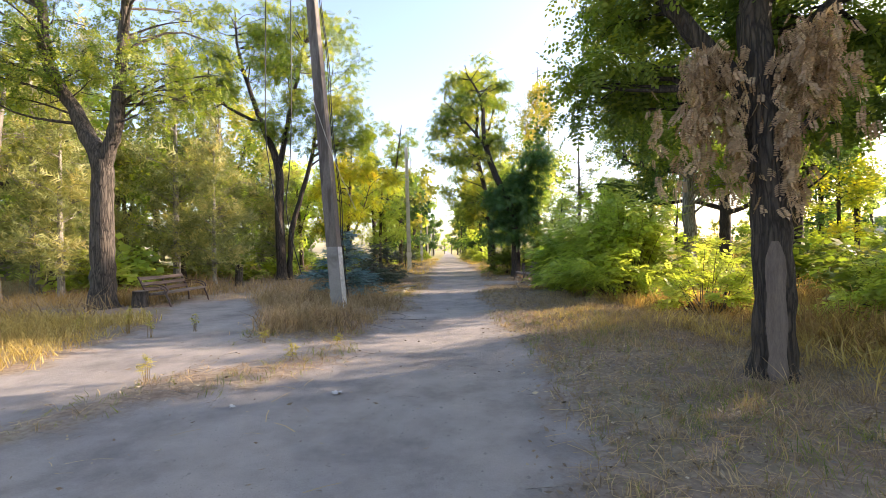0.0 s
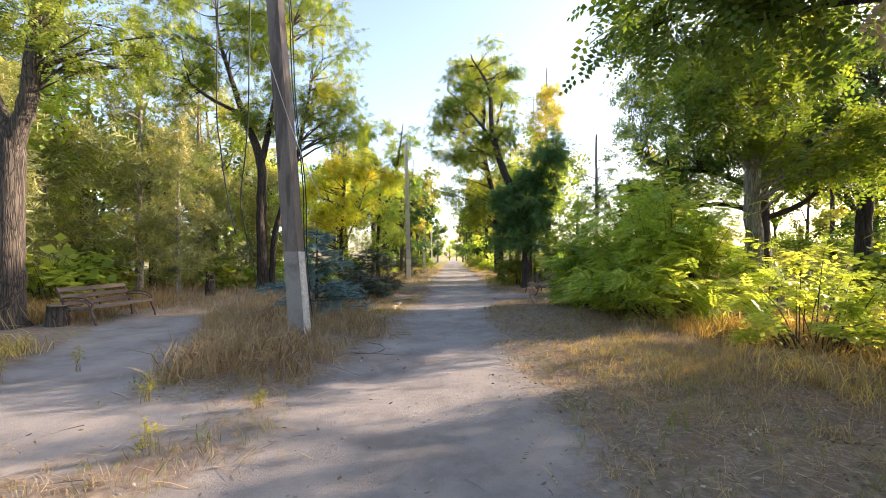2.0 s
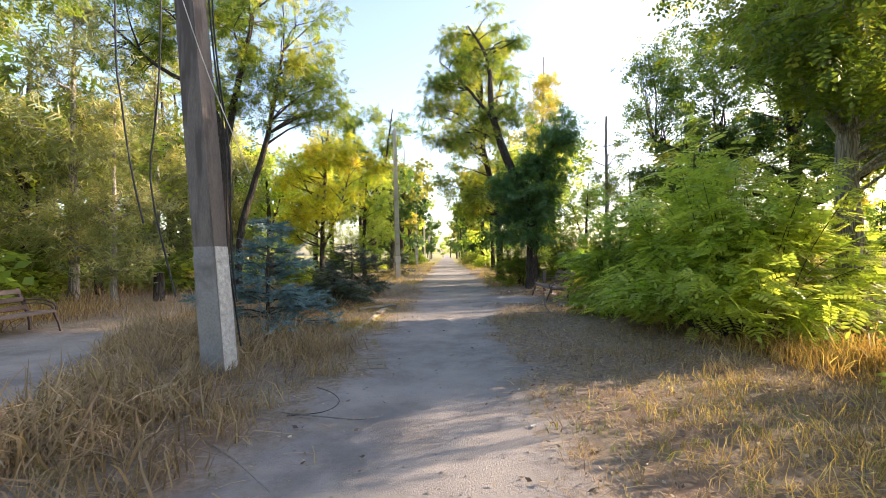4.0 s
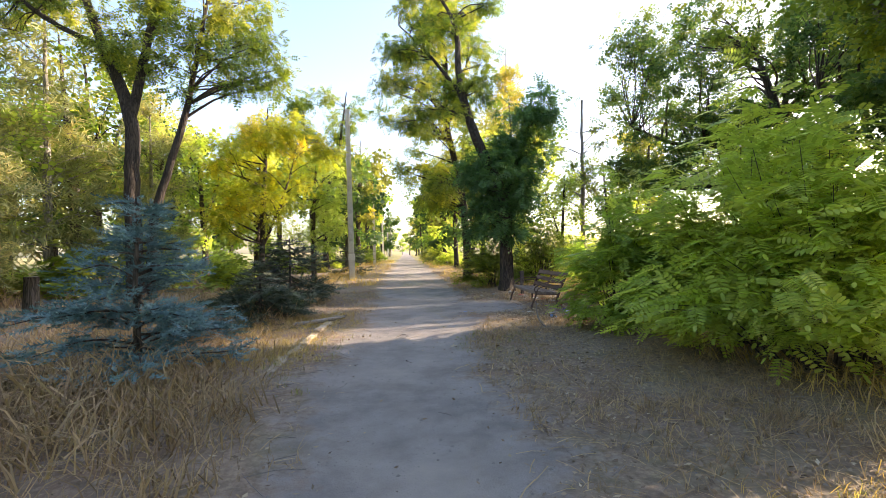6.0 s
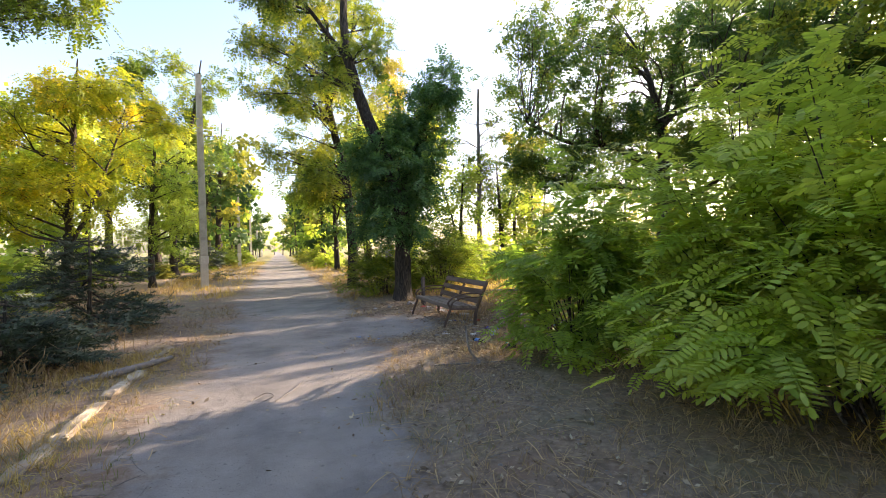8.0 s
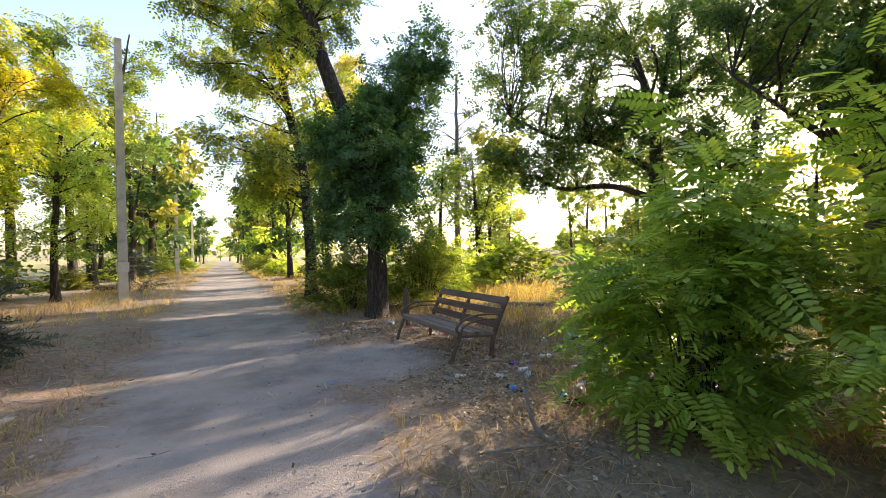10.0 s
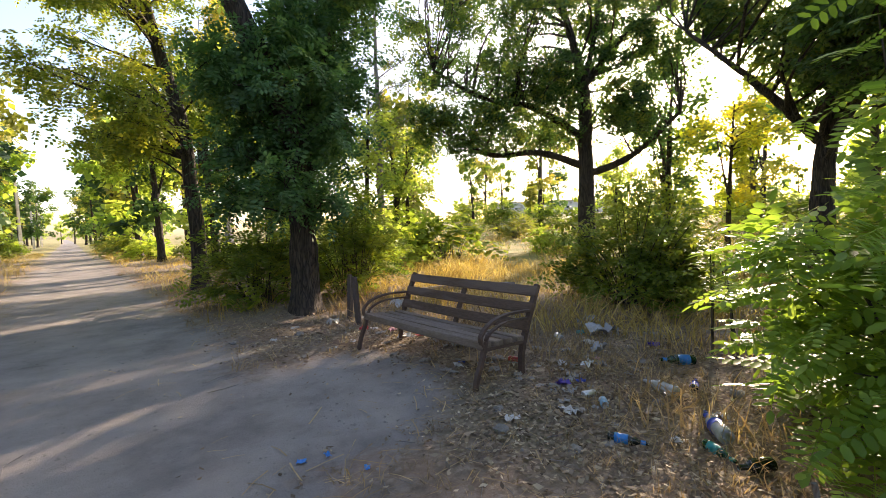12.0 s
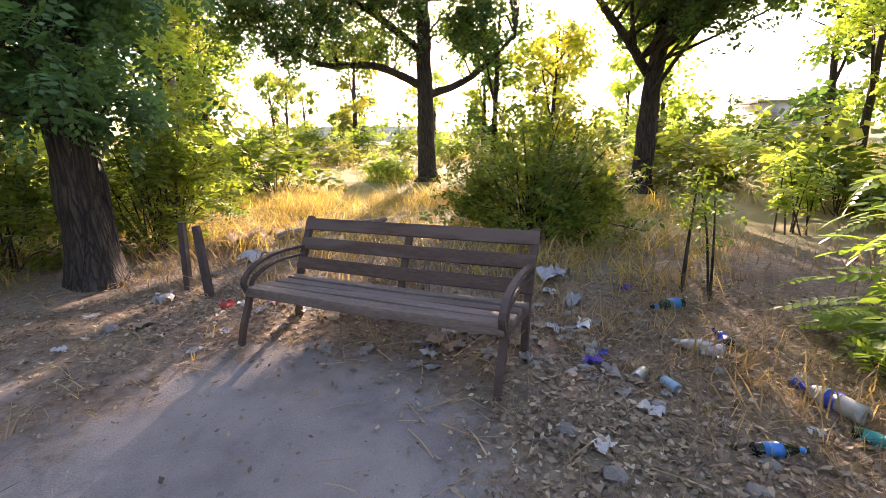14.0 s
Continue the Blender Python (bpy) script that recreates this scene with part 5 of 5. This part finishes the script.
bottle("bottle", "dark green bottle under the bush", (3.55, 16.5), (3.38, 16.62), 0.045, BROWN_GLASS, None)
bottle("bottle", "clear bottle among the leaves behind the bench", (5.1, 19.0), (5.3, 19.25), 0.045, CLEAR, None)


def can(label, at, rz, shell, tip=90):
    root = tagged(empty("can", (0, 0, 0)), label, "can", "cans by the bench")
    root.matrix_world = Matrix.Translation(on(*at, 0.034)) @ pose(0, 0, 0, tip, 0, rz)
    z = np.array([-0.06, -0.055, 0.05, 0.06])
    body = link_mesh("shell", *tube(np.c_[0 * z, 0 * z, z], [0.026, 0.033, 0.033, 0.027], 14), shell, root, smooth=True)
    for zz in (-0.0605, 0.0605):
        z = np.array([zz - 0.001, zz + 0.001])
        link_mesh("rim", *tube(np.c_[0 * z, 0 * z, z], [0.026, 0.026], 14), ALU, body)
    return root


can("opened silver can lying in litter", (3.85, 17.86), 70, ALU)
can("red drink can under the bench", (4.1, 18.9), 10, RED)
can("crushed pale blue can", (3.79, 17.69), 130, plain("pale_blue_tin", (0.25, 0.45, 0.62), 0.35))
can("rusty can in dead grass", (5.1, 16.6), 30, CARD)


def scrap(name, label, at, size, mat, seed, category="litter", flat=0.25):
    """A crumpled sheet: a creased grid, folded over itself."""
    rr = np.random.default_rng(seed)
    n = 6
    g = np.linspace(-0.5, 0.5, n)
    a, b = np.meshgrid(g, g, indexing="ij")
    z = rr.uniform(0, flat, (n, n)) + 0.05
    v = np.stack([a + rr.normal(size=(n, n)) * 0.05, b * rr.uniform(0.5, 0.9) + rr.normal(size=(n, n)) * 0.05, z], -1).reshape(-1, 3) * size
    c, s = np.cos(seed * 1.3), np.sin(seed * 1.3)
    v[:, :2] = v[:, :2] @ np.array([[c, s], [-s, c]])
    i, j = np.meshgrid(np.arange(n - 1), np.arange(n - 1), indexing="ij")
    f = np.stack([i * n + j, (i + 1) * n + j, (i + 1) * n + j + 1, i * n + j + 1], -1).reshape(-1, 4)
    ob = link_mesh(name, v, f, mat)
    ob.location = on(*at, 0.004)
    return tagged(ob, label, category)


for k, (x, y, s, mat, nm, lab) in enumerate((
        (3.46, 17.8, 0.13, PAPER, "paper_scrap", "crumpled white paper"), (3.04, 18.01, 0.12, PAPER, "paper_scrap", "crumpled white paper"), (4.38, 18.5, 0.16, PAPER, "paper_scrap", "torn white packet"), (5.46, 18.04, 0.12, PURPLE, "plastic_cup", "purple plastic cup"),
        (4.97, 18.44, 0.22, CLEAR, "plastic_bag", "clear plastic bag"), (3.57, 17.03, 0.08, PAPER, "paper_cup", "white paper cup"), (5.94, 23.6, 0.7, CARD, "cardboard", "flattened pale cardboard"), (3.75, 21.4, 0.16, RED, "packet", "red and white packet"),
        (3.85, 21.3, 0.12, PAPER, "paper_scrap", "white paper scrap"), (3.63, 22.14, 0.24, CLEAR, "plastic_bag", "pale plastic bag"), (2.62, 21.84, 0.12, PAPER, "paper_scrap", "white paper scrap"), (3.14, 21.69, 0.16, CARD, "cardboard", "brown card scrap"),
        (3.6, 19.23, 0.13, PAPER, "paper_scrap", "white paper scrap"), (3.72, 19.3, 0.08, DEEP_BLUE, "packet", "blue packet"), (5.58, 19.04, 0.16, TEAL, "packet", "teal packet"), (4.2, 19.9, 0.2, PAPER, "paper_scrap", "grey paper heap"), (4.35, 20.2, 0.22, CARD, "cardboard", "grey card scrap"),
        (1.8, 18.57, 0.07, BLUE, "packet", "bright blue wrapper"), (1.63, 18.6, 0.06, BLUE, "packet", "bright blue wrapper"), (1.89, 18.21, 0.05, BLUE, "packet", "bright blue wrapper"), (4.1, 18.1, 0.09, DEEP_BLUE, "packet", "blue and white packet"), (3.95, 20.7, 0.2, PAPER, "paper_scrap", "white paper scrap"),
        (3.3, 18.8, 0.06, PAPER, "paper_scrap", "small white scrap"), (4.6, 18.2, 0.12, CLEAR, "plastic_bag", "crumpled clear wrapper"), (5.2, 18.7, 0.15, PAPER, "paper_scrap", "white paper scrap"), (4.9, 19.6, 0.16, CARD, "cardboard", "grey card scrap"), (4.6, 21.0, 0.2, PAPER, "paper_scrap", "pale paper scrap"),
        (4.75, 18.35, 0.1, PINK, "packet", "pink torn packet"), (4.55, 18.3, 0.17, SILVER, "food_wrapper", "silver crumpled wrapper"), (3.9, 18.15, 0.12, PURPLE, "packet", "violet torn packet"), (5.6, 18.75, 0.3, CLEAR, "plastic_bag", "pale crumpled bag"), (4.05, 21.1, 0.2, PINK, "packet", "faded pink packet"),
        (4.15, 20.6, 0.12, RED, "packet", "red crumpled packet"), (6.3, 22.2, 0.45, CARD, "cardboard", "flattened brown carton"), (5.2, 22.6, 0.4, PAPER, "newspaper", "grey sodden newspaper"), (6.0, 19.2, 0.3, CLEAR, "plastic_bag", "pale torn bag"), (3.3, 20.9, 0.1, PAPER, "paper_scrap", "torn grey paper"),
        (-2.1, 4.4, 0.08, PAPER, "paper_scrap", "small white scrap on the dirt"), (-1.15, 4.75, 0.1, PAPER, "paper_scrap", "torn white scrap on the dirt"), (0.95, 9.3, 0.06, PAPER, "paper_scrap", "small white scrap on the dirt"))):
    scrap(nm, lab + " lying among dead leaves" if y > 16 else lab + " of the side path", (x, y), s, mat, k + 1, flat=0.5 if mat in (CLEAR, PURPLE) else 0.3)

for k in range(90):
    x, y = rng.uniform(3.4, 4.9), rng.uniform(17.7, 21.6)
    scrap(*(("card_scrap", "small grey card scrap under the bench"), ("paper_scrap", "small crumpled paper scrap under the bench"), ("card_scrap", "small brown card scrap under the bench"))[k % 3], (float(x), float(y)), float(rng.uniform(0.06, 0.16)), (CARD, GREY_PAPER, GREY_PAPER)[k % 3], 160 + k)
for k in range(60):
    x, y = rng.choice([4.2, 3.9, 4.9, 5.6, 3.6]) + rng.normal() * 0.35, rng.choice([19.6, 21.2, 18.4, 22.6, 17.6]) + rng.normal() * 0.4
    scrap(*(("paper_scrap", "small pale paper scrap among dead leaves"), ("plastic_scrap", "small clear plastic scrap among dead leaves"), ("card_scrap", "small brown card scrap among dead leaves"))[k % 3], (float(x), float(y)), float(rng.uniform(0.05, 0.13)), (GREY_PAPER, CLEAR, CARD)[k % 3], 60 + k)

STONE = surface("grey_stone", (0.13, 0.12, 0.11), (0.28, 0.26, 0.24), 12, relief=0.6)
for k, (x, y, s) in enumerate(((3.19, 17.3, 0.045), (2.84, 17.94, 0.06), (4.1, 17.4, 0.05), (3.1, 18.2, 0.05), (2.95, 17.4, 0.05), (4.7, 17.0, 0.06), (3.0, 21.9, 0.07), (2.2, 22.2, 0.05))):
    rr = np.random.default_rng(k)
    bm = bmesh.new()
    bmesh.ops.create_icosphere(bm, subdivisions=2, radius=s)
    for v in bm.verts:
        v.co = v.co * (1 + 0.55 * noise.noise(v.co * 1.6 / s + Vector((k * 3.1, 0, 0))))
        v.co.z *= 0.5
    ob = part("stone", bm, STONE)
    ob.location = on(x, y, s * 0.3)
    tagged(ob, "rough grey stone half sunk in the dirt", "stone", "stones by the clearing")

# worn kerb along the verge
KERB = surface("worn_kerb_concrete", (0.30, 0.25, 0.19), (0.50, 0.43, 0.34), 7, relief=0.6, stain=(0.24, 0.19, 0.14))
kerb = tagged(empty("kerb", (0, 0, 0)), "sunken worn concrete kerb half buried in hay", "kerb", kind="structure")
y = 13.6
for k in range(7):
    rr = random.Random(300 + k)
    l = rr.uniform(0.5, 0.95)
    bm = box((0.13, l, 0.2), (0, 0, 0), 0.03)
    bmesh.ops.subdivide_edges(bm, edges=[e for e in bm.edges if e.calc_length() > 0.3], cuts=5)
    for v in bm.verts:
        v.co += Vector((rr.uniform(-0.014, 0.014), 0, rr.uniform(-0.016, 0.01)))
    stone = part("kerbstone", bm, KERB, kerb)
    x = -1.44 + 0.03 * (y - 14)
    stone.matrix_local = Matrix.Translation(on(x, y + l / 2, rr.uniform(-0.085, -0.045))) @ pose(0, 0, 0, rr.uniform(-2, 2), rr.uniform(-8, 8), rr.uniform(-5, 3))
    y += l + rr.uniform(0.02, 0.16)

# ---- grass, weeds, fallen leaves ----
TUFTS = [grass_tuft(7, 0.7, 1.35, 0.015, np.random.default_rng(s)) for s in (5, 6)]
BENT_TUFT = grass_tuft(12, 0.7, 1.5, 0.017, np.random.default_rng(9))
FLAT_TUFT = grass_tuft(7, 0.9, 2.0, 0.022, np.random.default_rng(8))


def meadow_of(name, label, zones, mat, tuft, seed, dirt_limit=0.3):
    """zones: (x0, x1, y0, y1, count, least height, greatest height)."""
    rr = np.random.default_rng(seed)
    P, S = [], []
    for x0, x1, y0, y1, n, h0, h1 in zones:
        x, y = rr.uniform(x0, x1, n), rr.uniform(y0, y1, n)
        patch = 0.5 + 0.5 * np.sin(x * 1.1 + 2 * np.sin(y * 0.6)) * np.sin(y * 0.9 + np.sin(x * 0.8))
        ok = (dirt_at(x, y) < dirt_limit) & (rr.uniform(size=n) < 0.25 + 0.75 * patch)
        x, y = x[ok], y[ok]
        P.append(np.c_[x, y, lift(x, y)])
        S.append(rr.uniform(h0, h1, len(x)) * (0.6 + 0.5 * patch[ok]))
    pos, size = np.vstack(P), np.hstack(S)
    a = rr.uniform(0, 6.283, len(pos))
    fwd = np.c_[np.cos(a), np.sin(a), rr.normal(size=len(pos)) * 0.3]
    up = np.c_[rr.normal(size=(len(pos), 2)) * 0.35, np.ones(len(pos))]
    return tagged(sow(name, tuft, pos, fwd, up, size, mat, rr.beta(2, 2, len(pos))), label, "grass", kind="stuff")


meadow_of("dry_grass", "golden dry grass under the bushes and in the field", [(4.0, 9, 6.5, 15.2, 2100, 0.15, 0.5), (5.5, 12, 17, 30, 3400, 0.25, 0.6), (9, 34, -4, 46, 3300, 0.45, 0.95), (-13, -5.6, 5.2, 10.0, 3600, 0.25, 0.55), (4.2, 9, 2, 7, 700, 0.2, 0.5), (2.6, 6, 24, 70, 1500, 0.2, 0.5), (-4.5, -0.8, 26, 70, 1600, 0.2, 0.5), (-2.7, -0.7, 13.8, 18.6, 1500, 0.08, 0.22), (-1.75, -1.1, 13.4, 18.6, 420, 0.08, 0.2), (1.9, 4.0, 7.6, 10.6, 420, 0.1, 0.26)], GRASS_GOLD, TUFTS[0], 101)
meadow_of("rusty_grass", "rust-brown dry grass under the yellow bushes", [(5.2, 10, 5.2, 11.2, 1900, 0.3, 0.7), (4.4, 6.4, 9.8, 11.6, 500, 0.2, 0.5), (-14, -9, 12.5, 18, 1200, 0.3, 0.6)], GRASS_RUST, TUFTS[1], 106)
meadow_of("withered_grass", "grey-brown withered grass on the verges", [(-6, -2.0, 12.5, 24, 1500, 0.18, 0.5), (-22, -8.6, 9, 40, 2600, 0.35, 0.8), (-9, -3, 12.5, 30, 1700, 0.25, 0.55), (3.6, 8.5, 15.5, 24, 700, 0.2, 0.45)], GRASS_GREY, TUFTS[1], 102)
meadow_of("tangled_grass", "tangled straw-coloured grass round the old pole", [(-5.5, -1.1, 8.0, 13.5, 1500, 0.2, 0.55), (-3.4, -1.6, 13.5, 19, 300, 0.1, 0.26), (3.9, 7.5, 7.5, 10.5, 260, 0.15, 0.4), (3.0, 5, 5.5, 11, 240, 0.1, 0.28), (4, 7, 16.8, 22, 240, 0.12, 0.35)], GRASS_GREY, BENT_TUFT, 105)
meadow_of("short_grass", "short flattened dry grass along the road", [(0.8, 5.2, -1, 19, 9500, 0.06, 0.18), (-4, -0.6, 5, 24, 2600, 0.06, 0.16), (-4.6, -1.4, 1.5, 8, 900, 0.05, 0.13), (1.6, 4.5, 20, 40, 1600, 0.08, 0.2), (2.8, 6, 16.3, 19, 900, 0.06, 0.16)], GRASS_GREY, FLAT_TUFT, 103, 0.55)
meadow_of("green_weeds", "low green and yellow weeds", [(1.0, 3.4, 1, 10.5, 1200, 0.06, 0.2), (-4.2, -1.3, 3, 8.5, 420, 0.06, 0.22), (14, 46, 5, 60, 2200, 0.5, 1.0), (1.0, 2.4, 13.5, 16, 120, 0.06, 0.15), (-1.6, -0.7, 12.5, 16, 120, 0.06, 0.2)], GRASS_GREEN, TUFTS[0], 104, 0.75)

for x, y, h, k in ((-3.0, 7.4, 0.32, 1), (-5.9, 8.4, 0.6, 2), (-5.4, 8.2, 0.5, 3), (-2.05, 6.05, 0.25, 4), (-6.5, 8.0, 0.5, 5), (-3.6, 5.4, 0.3, 6), (-4.9, 8.8, 0.35, 7), (-1.7, 7.2, 0.2, 8)):
    bush("weed", "thin stalky olive weed on the dirt path", on(x, y), 0.12, 0.12, h, 7, LEAF_OLIVE, SPRAY_MID, 0.045, 9, 200 + k, "weeds on the path", "weed", 0.45, GRASS_GOLD, low=0.75)

rr = np.random.default_rng(109)
n = 9000
x, y = np.where(rr.uniform(size=n) < 0.7, rr.uniform(0.8, 5.5, n), rr.uniform(-4.5, -0.5, n)), rr.uniform(-0.5, 24, n)
ok = rr.uniform(size=n) > dirt_at(x, y) * 0.93
x, y = x[ok], y[ok]
a = rr.uniform(0, 6.283, len(x))
straw_v = np.array([(-0.02, -0.5, 0), (0.02, -0.5, 0), (0.05, 0, 0.03), (0.02, 0, 0.03), (0.03, 0.5, 0.0), (0.0, 0.5, 0.0)])
tagged(sow("loose_straw", (straw_v, np.array([[0, 1, 2, 3], [3, 2, 4, 5]])), np.c_[x, y, lift(x, y) + 0.012], np.c_[np.cos(a), np.sin(a), rr.normal(size=len(x)) * 0.08], np.c_[0 * x, 0 * x, 1 + 0 * x], rr.uniform(0.08, 0.3, len(x)), GRASS_GREY, rr.uniform(0.3, 1.0, len(x))), "loose pale straw lying flat on the verge", "straw", kind="stuff")

rr = np.random.default_rng(110)
P = []
for x0, x1, y0, y1, n in ((2.6, 6, 15.4, 18.4, 5500), (1.2, 4.6, 5, 16, 3000), (0.6, 5, -1, 19, 9500), (-4.5, -0.4, 1, 24, 4200), (2.2, 6.5, 16.3, 23.5, 6500), (3.0, 4.8, 17.2, 22.2, 4500), (2.3, 3.4, 16.5, 18.6, 1200), (1.8, 4.2, 20.6, 23, 1500), (-1.5, 3.0, 0, 30, 2600), (2, 5, 20, 36, 700)):
    x, y = rr.uniform(x0, x1, n), rr.uniform(y0, y1, n)
    ok = rr.uniform(size=n) > dirt_at(x, y) * 0.85
    x, y = x[ok], y[ok]
    P.append(np.c_[x, y, lift(x, y) + 0.012 + 0.012 * rr.uniform(size=len(x))])
P = np.vstack(P)
a = rr.uniform(0, 6.283, len(P))
leaf_v = np.array([(-0.0, -0.5, 0.1), (0.27, 0.05, 0.0), (0.0, 0.55, 0.16), (-0.25, 0.0, 0.12)])
tagged(sow("fallen_leaves", (leaf_v, np.array([[0, 1, 2, 3]])), P, np.c_[np.cos(a), np.sin(a), rr.normal(size=len(P)) * 0.25], np.c_[rr.normal(size=(len(P), 2)) * 0.35, np.ones(len(P))], 0.02 + 0.06 * rr.beta(1.3, 3, len(P)), LITTER, rr.beta(1.4, 2.3, len(P))), "dry brown fallen leaves scattered over the verge", "leaves", kind="stuff")

parts = []
for k in range(1100):
    x, y = rr.uniform(-3.5, 5.5), rr.uniform(1, 23)
    if rr.uniform() < dirt_at(np.float64(x), np.float64(y)) * 0.985:
        continue
    a, l = rr.uniform(0, 6.28), rr.uniform(0.04, 0.2)
    p = np.array([(-l, 0, 0), (0, rr.normal() * 0.15 * l, 0.01), (l, rr.normal() * 0.1 * l, rr.uniform(0, 0.03))])
    c, s = np.cos(a), np.sin(a)
    p[:, :2] = p[:, :2] @ np.array([[c, s], [-s, c]])
    parts.append(tube(p + np.array(on(x, y, 0.015)), [0.003, 0.003, 0.0015], 4))
tagged(link_mesh("dry_twigs", *join(parts), DEADWOOD), "thin dry twigs strewn over the ground", "twigs", kind="stuff")

peb_v = np.array([(1, 0, 0), (0, 1, 0), (-1, 0, 0), (0, -1, 0), (0.1, 0, 0.7), (0, 0, -0.6)])
peb_f = np.array([[0, 1, 4, 4], [1, 2, 4, 4], [2, 3, 4, 4], [3, 0, 4, 4]])[:, :3]
n = 3200
x, y = rr.uniform(-2.5, 3, n), rr.uniform(0.5, 26, n)
pos = np.c_[x, y, lift(x, y) + 0.002]
a = rr.uniform(0, 6.283, n)
tagged(sow("pebbles", (peb_v, peb_f), pos, np.c_[np.cos(a), np.sin(a), 0 * a], np.c_[0 * a, 0 * a, 1 + 0 * a], rr.uniform(0.005, 0.02, n) * rr.uniform(0.6, 1.2, n), STONE, rr.uniform(size=n)), "small grey pebbles and crumbs on the dirt", "pebbles", kind="stuff")
